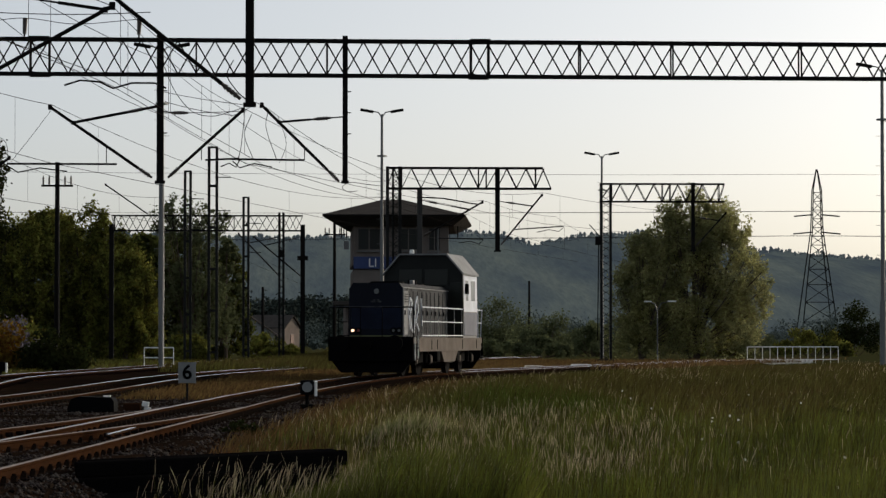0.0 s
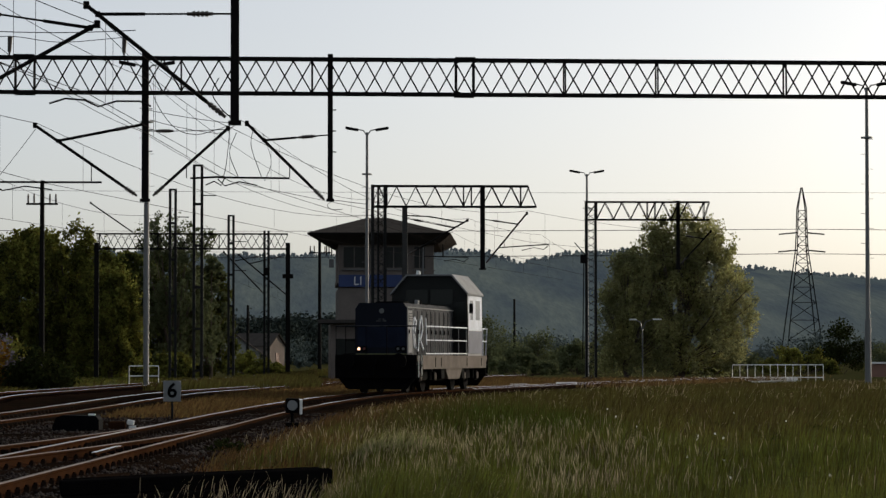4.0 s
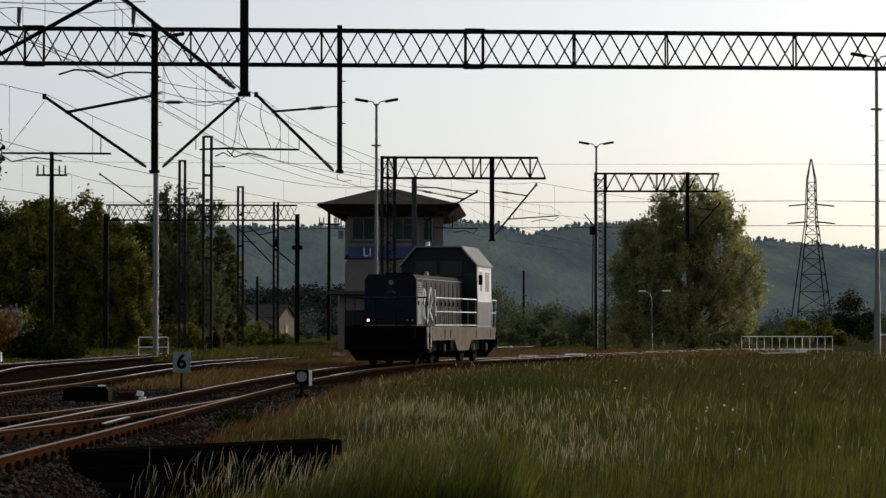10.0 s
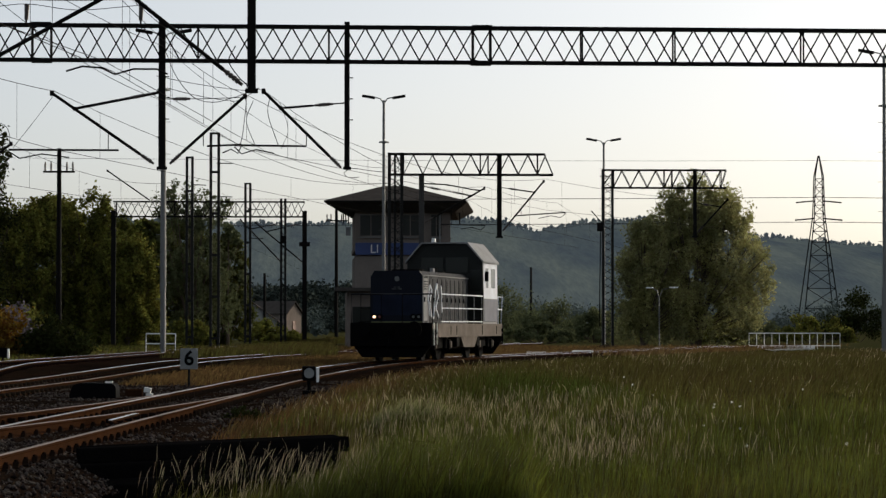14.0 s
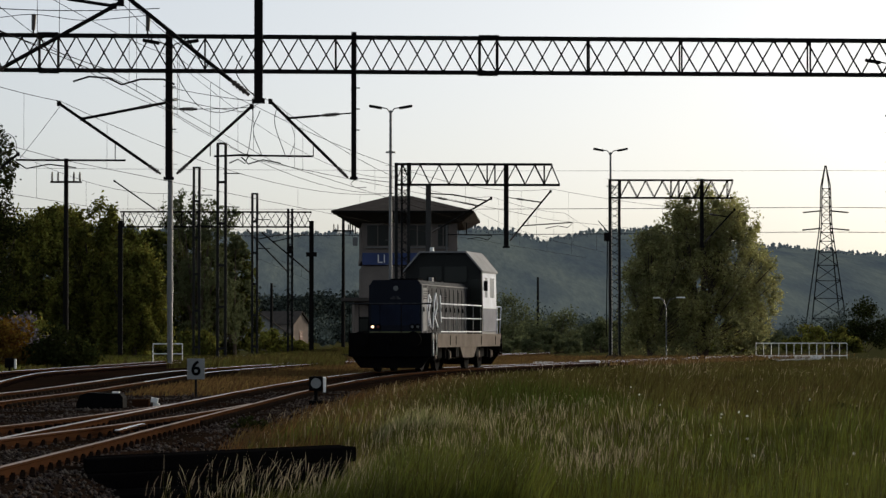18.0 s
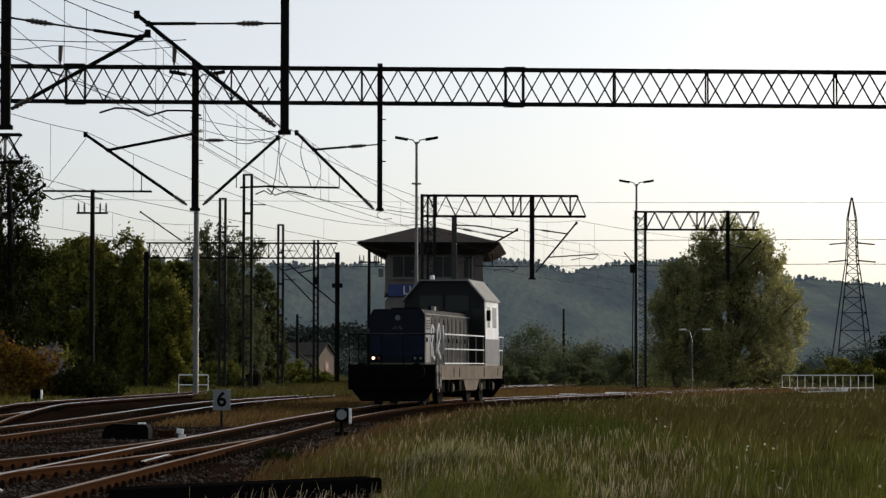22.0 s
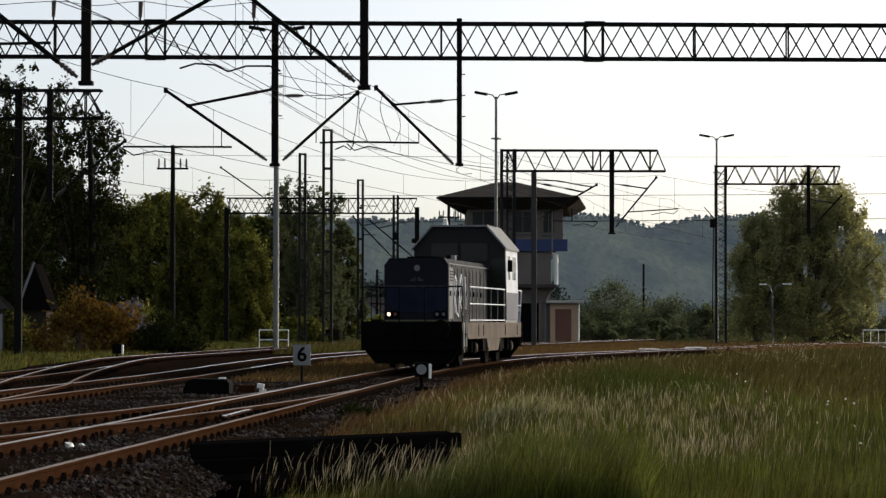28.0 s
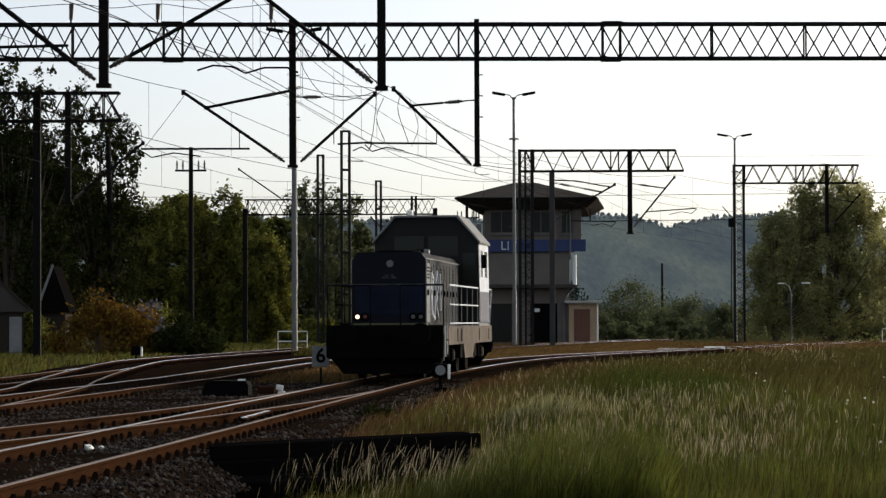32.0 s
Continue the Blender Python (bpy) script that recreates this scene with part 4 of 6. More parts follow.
def build_loco():
    """Forward is local x; the origin lies between the rails at the middle."""
    t = thing("shunting_locomotive", Matrix(), "blue and cream diesel shunting locomotive, white handrails, one lit headlamp", "locomotive")
    # frame
    deck = part("underframe", one_box((0, 0, 1.13), (13.0, 2.7, 0.2), bevel=0.02), M["cream"], t, "cream underframe")
    bm = fresh()
    for s in (-1, 1):
        add_prism(bm, [(-5.9, 0.78), (5.7, 0.78), (5.7, 1.22), (-5.9, 1.22)], s * 1.38 - 0.03, s * 1.38 + 0.03, "y")
    part("sill", bm, M["cream"], t, "cream side sill with hatches")
    part("front_walkway", one_box((6.1, 0, 1.235), (0.8, 2.74, 0.04)), M["loco_black"], t)
    bm = fresh()
    add_box(bm, (6.47, 0, 0.86), (0.1, 2.74, 0.76), bevel=0.03)
    part("front_beam", bm, M["loco_black"], t, "black front buffer beam")
    part("rear_beam", one_box((-6.47, 0, 0.86), (0.1, 2.74, 0.76), bevel=0.03), M["loco_black"], t)
    for x, d in ((6.5, 1), (-6.5, -1)):
        for y in (-0.87, 0.87):
            bm = fresh()
            add_tube(bm, (x, y, 1.05), (x + d * 0.45, y, 1.05), 0.11, n=14)
            add_tube(bm, (x + d * 0.45, y, 1.05), (x + d * 0.5, y, 1.05), 0.25, n=20)
            part("buffer", bm, M["loco_black"], t)
        bm = fresh()
        add_box(bm, (x + d * 0.15, 0, 1.0), (0.3, 0.12, 0.18), bevel=0.02)
        add_tube(bm, (x + d * 0.2, 0, 1.0), (x + d * 0.28, 0, 0.6), 0.035)
        part("coupling", bm, M["loco_black"], t)
        bm = fresh()
        add_prism(bm, [(-0.95, 0.14), (0.95, 0.14), (1.36, 0.6), (-1.36, 0.6)], x - d * 0.24, x - d * 0.18, "x")
        part("rail_guard", bm, M["loco_black"], t)
        for y in (-1.3, 1.3):
            st = part("corner_steps", one_box((x - d * 0.45, y, 0.55), (0.5, 0.22, 0.04)), M["loco_black"], t)
            part("step_tread", one_box((x - d * 0.45, y, 0.9), (0.5, 0.22, 0.04)), M["loco_black"], st)
            for o in (-0.25, 0.25):
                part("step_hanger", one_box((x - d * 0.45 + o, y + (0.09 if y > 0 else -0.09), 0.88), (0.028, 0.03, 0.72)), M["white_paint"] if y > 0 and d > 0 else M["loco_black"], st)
    # black box added between the wheels to stop light passing underneath
    part("belly_frame", one_box((0, 0, 0.7), (11.6, 1.15, 0.72), bevel=0.03), M["loco_black"], t)
    for d in (1, -1):
        bm = fresh()
        add_prism(bm, [(-1.3, 0.5), (-1.0, 0.12), (1.0, 0.12), (1.3, 0.5)], d * 6.3, d * 6.36, "x")
        part("snow_plough", bm, M["loco_black"], t, "black plough plate below the buffer beam")
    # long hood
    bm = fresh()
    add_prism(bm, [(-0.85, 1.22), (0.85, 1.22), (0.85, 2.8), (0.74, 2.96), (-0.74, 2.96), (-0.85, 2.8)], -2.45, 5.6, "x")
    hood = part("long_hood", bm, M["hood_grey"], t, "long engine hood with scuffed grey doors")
    bm = fresh()
    add_prism(bm, [(-0.86, 1.22), (0.86, 1.22), (0.86, 2.8), (0.75, 2.97), (-0.75, 2.97), (-0.86, 2.8)], 5.58, 5.65, "x")
    front = part("hood_front", bm, M["navy"], t, "dark navy hood front with lamps and a dull blue lower panel")
    part("front_stripe", one_box((5.655, 0, 1.22), (0.012, 1.72, 0.16)), M["olive"], front)
    part("front_crease", one_box((5.655, 0, 2.2), (0.012, 1.66, 0.02)), M["hood_grey"], front)
    part("radiator_panel", one_box((5.658, 0, 1.83), (0.016, 1.6, 0.66), bevel=0.004), M["blue_panel"], front)
    bm = fresh()
    for i in range(6):
        add_box(bm, (5.67, 0, 1.66 + 0.075 * i), (0.02, 1.1, 0.02))
    part("radiator_slat", bm, M["blue_panel"], front)
    bm = fresh()
    add_box(bm, (5.66, 0.0, 2.42), (0.012, 0.2, 0.06), bevel=0.004)
    add_box(bm, (5.66, 0.0, 2.37), (0.012, 0.34, 0.05), bevel=0.004)
    part("emblem_plate", bm, M["hood_grey"], front)
    part("top_lamp", one_tube((5.64, 0.02, 2.7), (5.7, 0.02, 2.7), 0.085, n=16), M["lamp_off"], front)
    for y, lit in ((-0.75, 1), (-0.57, 2), (0.57, 0), (0.75, 0)):
        bm = fresh()
        add_tube(bm, (5.63, y, 1.45), (5.7, y, 1.45), 0.1, n=18)
        lamp = part("headlamp_housing", bm, M["loco_black"], t)
        part("headlamp_lens", one_tube((5.69, y, 1.45), (5.712, y, 1.45), 0.048, n=18), (M["lamp_off"], M["lamp_on"], M["tail_red"])[lit], lamp,
             ("", "glowing warm headlamp lens", "dull red tail lamp lens")[lit])
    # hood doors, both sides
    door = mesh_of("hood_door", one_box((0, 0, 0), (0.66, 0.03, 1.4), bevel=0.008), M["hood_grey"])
    pale_door = mesh_of("hood_door", one_box((0, 0, 0), (0.66, 0.03, 1.4), bevel=0.008), M["pale"])
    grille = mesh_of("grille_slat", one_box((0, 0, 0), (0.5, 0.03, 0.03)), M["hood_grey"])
    handle = mesh_of("door_handle", one_box((0, 0, 0), (0.03, 0.04, 0.14)), M["black_paint"])
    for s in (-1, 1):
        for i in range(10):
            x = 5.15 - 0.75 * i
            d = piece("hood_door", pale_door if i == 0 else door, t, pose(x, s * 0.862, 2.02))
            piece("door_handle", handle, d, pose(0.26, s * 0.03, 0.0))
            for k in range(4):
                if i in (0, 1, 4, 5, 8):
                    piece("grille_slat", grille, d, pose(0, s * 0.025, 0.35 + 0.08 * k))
    # painted scrawl on the side: plain strokes
    for a, b in (((4.85, 2.05), (4.6, 2.5)), ((4.6, 2.5), (4.25, 2.35)), ((4.25, 2.35), (4.6, 1.95)), ((4.6, 1.95), (4.35, 1.5)), ((4.35, 1.5), (3.95, 1.4)),
                 ((3.95, 1.4), (3.7, 2.3)), ((3.7, 2.3), (3.4, 2.55)), ((3.4, 2.55), (3.2, 2.1)), ((3.2, 2.1), (3.6, 1.75)), ((3.6, 1.75), (3.1, 1.45)), ((2.7, 2.5), (2.55, 1.6)), ((4.85, 2.05), (4.6, 1.5))):
        part("paint_stroke", one_bar((a[0], 0.892, a[1]), (b[0], 0.892, b[1]), 0.03, 0.075), M["cab_white"], t, "pale sprayed paint stroke")
    for s in (-1, 1):
        for x in (5.61, 4.78):
            # pale colour on the sunward strip paints its lit edge; other side navy
            part("corner_trim", one_box((x, s * 0.872, 2.02), (0.05, 0.03, 1.56), bevel=0.006), M["pale"] if s > 0 else M["navy"], hood, "hood edge strip, sunlit side coloured pale")
        part("top_trim", one_bar((5.6, s * 0.862, 2.82), (-2.4, s * 0.862, 2.82), 0.03, 0.03), M["pale"], hood)
    # roof of the hood: fan housing, exhaust, horn
    for x, y, r, h in ((3.9, 0, 0.55, 0.08), (1.2, 0.3, 0.16, 0.18), (-0.6, 0.0, 0.35, 0.08)):
        part("roof_vent", one_tube((x, y, 2.95), (x, y, 2.96 + h), r, n=20), M["loco_black"], hood)
    part("exhaust", one_box((2.5, 0.55, 3.03), (0.3, 0.12, 0.16), bevel=0.02), M["pale"], hood)
    # cab
    outline = [(-1.38, 1.22), (1.38, 1.22), (1.4, 2.1), (1.36, 3.4), (0.8, 4.06), (-0.8, 4.06), (-1.36, 3.4), (-1.4, 2.1)]
    bm = fresh()
    add_prism(bm, outline, -5.2, -2.42, "x")
    cab = part("cab", bm, M["pale"], t, "angular driver's cab, pale grey and white sides")
    bm = fresh()
    add_prism(bm, [(y * 1.002, z + 0.002) for y, z in outline], -2.42, -2.38, "x")
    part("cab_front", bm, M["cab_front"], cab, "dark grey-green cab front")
    bm = fresh()
    add_prism(bm, [(-1.42, 3.38), (-0.81, 4.07), (0.81, 4.07), (1.42, 3.38), (1.42, 3.44), (0.84, 4.12), (-0.84, 4.12), (-1.42, 3.44)], -5.35, -2.25, "x")
    part("cab_roof", bm, M["pale"], t, "pale grey chamfered cab roof")
    part("beacon", one_tube((-2.6, -0.45, 4.1), (-2.6, -0.45, 4.27), 0.09, 0.07, 12), M["white_paint"], t, "small pale roof beacon")
    for y, w in ((-1.13, 0.36), (1.13, 0.36)):
        bm = fresh()
        add_box(bm, (-2.36, y, 2.75), (0.03, w, 0.75), bevel=0.01)
        part("cab_window", bm, M["glass"], cab)
    for y in (-0.45, 0.45):
        bm = fresh()
        add_box(bm, (-2.36, y, 3.3), (0.03, 0.8, 0.56), bevel=0.01)
        part("cab_window", bm, M["glass"], cab)
    for s in (-1, 1):
        bm = fresh()
        add_prism(bm, [(s * 1.385, 2.12), (s * 1.405, 2.12), (s * 1.385, 3.36), (s * 1.365, 3.36)][::s], -5.15, -2.5, "x")
        part("upper_side", bm, M["cab_white"], cab, "scuffed white upper cab side")
        for wx, ww in ((-3.1, 0.5), (-4.3, 0.8)):
            part("side_window", one_box((wx, s * 1.39, 2.85), (ww, 0.03, 0.7), bevel=0.01), M["side_glass"], cab)
        bm = fresh()
        add_box(bm, (-3.8, s * 1.395, 1.7), (2.6, 0.03, 0.8), bevel=0.01)
        part("side_panel", bm, M["cab_grey"], cab)
        part("mirror", one_box((-2.35, s * 1.52, 2.9), (0.05, 0.14, 0.35), bevel=0.01), M["black_paint"], cab)
    # short hood
    part("short_hood", one_box((-5.75, 0, 2.0), (1.1, 1.9, 1.36), bevel=0.05), M["cream"], t)
    # handrails
    for s in (-1, 1):
        # far-side rails are coloured black to stand for their shade
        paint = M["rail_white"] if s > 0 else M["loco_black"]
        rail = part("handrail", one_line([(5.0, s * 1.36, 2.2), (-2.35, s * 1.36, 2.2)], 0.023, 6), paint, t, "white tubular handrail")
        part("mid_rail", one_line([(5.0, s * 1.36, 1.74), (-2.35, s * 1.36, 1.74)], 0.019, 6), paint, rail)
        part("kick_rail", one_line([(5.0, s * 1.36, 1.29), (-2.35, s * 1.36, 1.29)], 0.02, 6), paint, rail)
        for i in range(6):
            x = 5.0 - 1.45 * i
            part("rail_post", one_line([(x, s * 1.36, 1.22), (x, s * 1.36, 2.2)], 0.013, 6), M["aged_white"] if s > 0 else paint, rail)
        rear = part("rear_handrail", one_line([(-5.3, s * 1.36, 2.2), (-6.35, s * 1.36, 2.2), (-6.4, s * 1.3, 1.22)], 0.026, 6), M["rail_white"], t)
        part("mid_rail", one_line([(-5.3, s * 1.36, 1.74), (-6.38, s * 1.33, 1.74)], 0.022, 6), M["rail_white"], rear)
        part("rail_post", one_line([(-5.5, s * 1.36, 1.22), (-5.5, s * 1.36, 2.2)], 0.022, 6), M["rail_white"], rear)
        fr = part("front_handrail", one_line([(6.4, s * 0.35, 1.22), (6.4, s * 0.35, 2.18), (6.4, s * 1.36, 2.18), (6.4, s * 1.36, 1.22)], 0.018, 6), M["loco_black"], t)
    part("front_top_rail", one_line([(6.4, -1.36, 2.2), (6.4, 1.36, 2.2)], 0.016, 6), M["hood_grey"], t, "thin grey rail across the front")
    # underside: tank, boxes, bogies
    bm = fresh()
    add_prism(bm, [(-1.6, 0.82), (1.6, 0.82), (1.0, 0.42), (-1.0, 0.42)], -1.35, 1.35, "y")
    part("fuel_tank", bm, M["cream"], t, "cream fuel tank")
    for s in (-1, 1):
        for x in (3.6, 2.6, -2.1, -4.9):
            part("sill_hatch", one_box((x, s * 1.415, 1.0), (0.05, 0.02, 0.3)), M["black_paint"], t)
    wm = wheel_mesh()
    for x in (3.9, -3.9):
        bm = fresh()
        for s in (-1, 1):
            add_prism(bm, [(x - 1.9, 0.5), (x - 1.5, 0.75), (x + 1.5, 0.75), (x + 1.9, 0.5), (x + 1.6, 0.42), (x - 1.6, 0.42)], s * 1.0 - 0.06, s * 1.0 + 0.06, "y")
        add_box(bm, (x, 0, 0.6), (0.6, 2.0, 0.3))
        bogie = part("bogie", bm, M["loco_black"], t)
        for ax in (-1.25, 1.25):
            for s in (-1, 1):
                part("axle_box", one_box((x + ax, s * 1.1, 0.52), (0.34, 0.2, 0.34), bevel=0.04), M["loco_black"], bogie)
                part("axle_cap", one_tube((x + ax, s * 1.19, 0.52), (x + ax, s * 1.24, 0.52), 0.12, n=14), M["cream"], bogie)
                part("spring", one_tube((x + ax * 0.62, s * 1.08, 0.4), (x + ax * 0.62, s * 1.08, 0.78), 0.1), M["loco_black"], bogie)
            ob = new("wheelset", wm)
            ob.parent = t
            ob.matrix_basis = pose(x + ax, 0.72, 0.5, 0, 0, 180)
            wheels.append((ob, x + ax, 180))
            o2 = new("wheelset", wm)
            o2.parent = t
            o2.matrix_basis = pose(x + ax, -0.72, 0.5)
            wheels.append((o2, x + ax, 0))
    for x in (2.0, -1.7):
        part("sand_box", one_box((x, 1.2, 0.62), (0.5, 0.3, 0.36), bevel=0.03), M["loco_black"], t)
    return t


wheels = []
loco = build_loco()

# ---------------------------------------------------------------- trees and bushes


def leaf_cloud(rng, centres, radii, count, size, squash=0.8):
    """Leaf quads scattered round clump centres; returns corner points and faces."""
    k = rng.integers(0, len(centres), count)
    d = rng.normal(size=(count, 3))
    d /= np.linalg.norm(d, axis=1, keepdims=True)
    r = rng.random((count, 1)) ** 0.5 * np.where(rng.random((count, 1)) < 0.1, 1.6, 1.0)
    p = centres[k] + d * r * radii[k][:, None] * np.array([1, 1, squash])
    a = rng.normal(size=(count, 3))
    a /= np.linalg.norm(a, axis=1, keepdims=True)
    b = np.cross(a, rng.normal(size=(count, 3)))
    b /= np.linalg.norm(b, axis=1, keepdims=True)
    s = size * (0.6 + 0.8 * rng.random((count, 1)))
    v = np.stack([p - a * s, p + b * s * 0.55, p + a * s, p - b * s * 0.55], 1).reshape(-1, 3)
    f = np.arange(4 * count).reshape(-1, 4)
    return v, f


def tree(name, x, y, h, w, mat, label, seed, leaves=9000, leaf=0.16, trunk=0.3, bottom=0.12, shape=1.0, clumps=70, z0=-0.3, category="tree", lean=0.0, full=0.0, airy=1.0):
    """Trunk, limbs and a crown of small leaves in uneven clumps."""
    rng = np.random.default_rng(seed)
    t = thing(name, pose(x, y, z0), label, category, "trees and bushes")
    cs, rs = [], []
    bm = fresh()
    top = Vector((lean * h, 0, h * 0.93))
    pts = [Vector((lean * h * k * k + 0.15 * w * 0.2 * noise.noise((k * 3, seed, 0)), 0.1 * noise.noise((k * 3, seed, 5)), h * 0.93 * k)) for k in (0, 0.2, 0.4, 0.6, 0.8, 1)]
    for i in range(5):
        add_tube(bm, pts[i], pts[i + 1], trunk * (1 - 0.17 * i), trunk * (1 - 0.17 * (i + 1)), 8)
    part("trunk", bm, M["bark"], t)
    bm = fresh()
    clumps = int(clumps * 3.6)
    for i in range(clumps):
        k = bottom + (1 - bottom) * (rng.random() ** 0.9)
        kk = min(1.0, (k - bottom) / (1 - bottom))
        prof = max(0.0, 1 - abs(2 * kk ** (0.8 * shape) - 1) ** 2.6) ** 0.55
        prof = max(prof, full * (1 - kk))
        ang = rng.random() * 6.283
        rad = w / 2 * prof * (0.35 + 0.68 * rng.random() ** 0.6)
        rad *= 1 + 0.4 * noise.noise((math.cos(ang) * 1.3, math.sin(ang) * 1.3 + seed, k * 4))
        c = Vector((rad * math.cos(ang) + lean * h * k * k, rad * math.sin(ang) * 0.9, h * k))
        cs.append(c)
        rs.append(airy * min(w, 7.5) * (0.045 + 0.055 * rng.random()))
        if i % 9 == 0:
            kk = max(0.08, k - 0.16)
            start = Vector((lean * h * kk * kk, 0, h * kk))
            mid = start.lerp(c, 0.5) + Vector((0, 0, -0.05 * h * rng.random()))
            add_line(bm, [start, mid, c], max(0.025, trunk * 0.16), 5)
    part("limb_work", bm, M["bark"], t)
    v, f = leaf_cloud(rng, np.array(cs), np.array(rs), leaves, leaf, 1.05)
    ob = new("crown", soup("crown", v, f, mat))
    ob.parent = t
    return t


def bush(x, y, w, h, mat, label, seed, leaves=3500, leaf=0.12, depth=1.0):
    rng = np.random.default_rng(seed)
    t = thing("bush", pose(x, y, -0.3), label, "bush", "trees and bushes")
    n = 34
    cs, rs = [], []
    bm = fresh()
    for i in range(n):
        a, r = rng.random() * 6.283, rng.random() ** 0.6
        px, py = math.cos(a) * r * w / 2, math.sin(a) * r * depth * w / 2 * 0.7
        top = h * (1 - 0.55 * r * r) * (0.8 + 0.25 * noise.noise((px, py, seed)))
        pz = top * (0.25 + 0.7 * rng.random())
        cs.append((px, py, pz))
        rs.append(0.16 * min(w, h) * (0.8 + 0.6 * rng.random()))
        if i % 3 == 0:
            add_line(bm, [(px * 0.2, py * 0.2, 0), (px * 0.6, py * 0.6, pz * 0.6), (px, py, pz)], 0.03, 4)
    part("stem_work", bm, M["bark"], t)
    v, f = leaf_cloud(rng, np.array(cs), np.array(rs), leaves, leaf)
    v[:, 2] = np.maximum(v[:, 2], 0.02)
    ob = new("crown", soup("crown", v, f, mat))
    ob.parent = t
    return t


def lobed_tree(x, y, lobes, mat, label, seed, clumps, leaves, leaf, trunk, upright=1.5, clump_r=0.42, z0=-0.3, stems=5):
    """Several stems fanning out of one foot; crown lobes (x, z, half width, half height) filled with upright leafy shoots, gaps between."""
    rng = np.random.default_rng(seed)
    t = thing("tree", pose(x, y, z0), label, "tree", "trees and bushes")
    area = np.array([rx * rz for _, _, rx, rz in lobes])
    pick = rng.choice(len(lobes), clumps, p=area / area.sum())
    d = rng.normal(size=(clumps, 3))
    d /= np.linalg.norm(d, axis=1, keepdims=True)
    r = rng.random(clumps) ** 0.42
    lob = np.array(lobes)[pick]
    cs = np.stack([lob[:, 0] + d[:, 0] * r * lob[:, 2], d[:, 1] * r * lob[:, 2] * 0.85, lob[:, 1] + d[:, 2] * r * lob[:, 3]], 1)
    wob = np.array([noise.noise((p[0] * 0.6, p[1] * 0.6 + seed, p[2] * 0.35)) for p in cs])
    cs = cs[(wob > -0.28) & (cs[:, 2] > 0.35)]
    rs = clump_r * (0.55 + 0.9 * rng.random(len(cs)))
    bm = fresh()
    top = max(z + rz for _, z, _, rz in lobes)
    wide = max(abs(q) + rx for q, _, rx, _ in lobes)
    for k in range(stems):
        q = (k / max(1, stems - 1) - 0.5) * 1.5
        e = Vector((q * wide * 0.75, rng.uniform(-0.25, 0.25) * wide, top * (0.93 - 0.28 * abs(q))))
        pts = [Vector((0.12 * q, 0, 0)), Vector((e.x * 0.12, e.y * 0.1, e.z * 0.22)), Vector((e.x * 0.42, e.y * 0.4, e.z * 0.5)), Vector((e.x * 0.78, e.y * 0.8, e.z * 0.78)), e]
        for i in range(4):
            add_tube(bm, pts[i], pts[i + 1], trunk * (0.8 - 0.2 * i), trunk * (0.6 - 0.18 * i) if i < 3 else trunk * 0.04, 7)
    part("trunk", bm, M["bark"], t)
    bm = fresh()
    for c in cs[::7]:
        c = Vector(c)
        foot = Vector((c.x * 0.45, c.y * 0.4, c.z * 0.6))
        add_line(bm, [foot, foot.lerp(c, 0.55) + Vector((0, 0, -0.12)), c], trunk * 0.09, 4)
    part("limb_work", bm, M["bark"], t)
    v, f = leaf_cloud(rng, cs, rs, leaves, leaf, upright)
    v[:, 2] = np.maximum(v[:, 2], 0.05)
    ob = new("crown", soup("crown", v, f, mat))
    ob.parent = t
    return t


# the great tree past the gantry, with the darker one grown into it
lobed_tree(28.4, 217, ((0.3, 6.4, 4.3, 4.6), (0.0, 10.1, 3.1, 2.6), (1.7, 9.0, 2.8, 2.8), (-1.3, 10.3, 1.5, 2.2), (3.1, 4.9, 2.7, 4.6), (-2.2, 7.6, 2.2, 3.0), (0.0, 2.4, 5.2, 2.2)),
           M["leaf_olive"], "large tree in fresh olive leaf, several stems, standing in the meadow", 11, 1150, 70000, 0.1, 0.42)
lobed_tree(24.2, 214, ((0.0, 4.8, 2.2, 4.4), (0.2, 8.3, 1.1, 1.6), (-0.9, 3.4, 1.9, 3.2), (1.6, 4.2, 2.0, 3.8)),
           M["leaf_olive"], "smaller dark tree grown into its large neighbour", 12, 520, 30000, 0.1, 0.24, stems=3)
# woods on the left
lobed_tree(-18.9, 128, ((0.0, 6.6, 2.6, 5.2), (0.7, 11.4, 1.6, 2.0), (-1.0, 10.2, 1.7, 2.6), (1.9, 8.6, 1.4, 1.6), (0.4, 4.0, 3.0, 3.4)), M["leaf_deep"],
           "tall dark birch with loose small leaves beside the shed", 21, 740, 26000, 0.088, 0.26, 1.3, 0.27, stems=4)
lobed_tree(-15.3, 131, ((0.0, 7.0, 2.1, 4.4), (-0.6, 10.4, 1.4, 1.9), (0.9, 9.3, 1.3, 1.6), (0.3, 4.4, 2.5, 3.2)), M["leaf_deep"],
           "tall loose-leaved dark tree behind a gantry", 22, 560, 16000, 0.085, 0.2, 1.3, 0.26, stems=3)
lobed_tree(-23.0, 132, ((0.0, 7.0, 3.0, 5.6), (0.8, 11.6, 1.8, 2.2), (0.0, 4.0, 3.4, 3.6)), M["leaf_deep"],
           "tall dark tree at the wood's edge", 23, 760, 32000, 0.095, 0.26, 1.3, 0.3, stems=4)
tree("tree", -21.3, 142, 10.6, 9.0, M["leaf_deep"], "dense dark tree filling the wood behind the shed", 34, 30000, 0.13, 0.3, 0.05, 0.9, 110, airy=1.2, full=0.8)
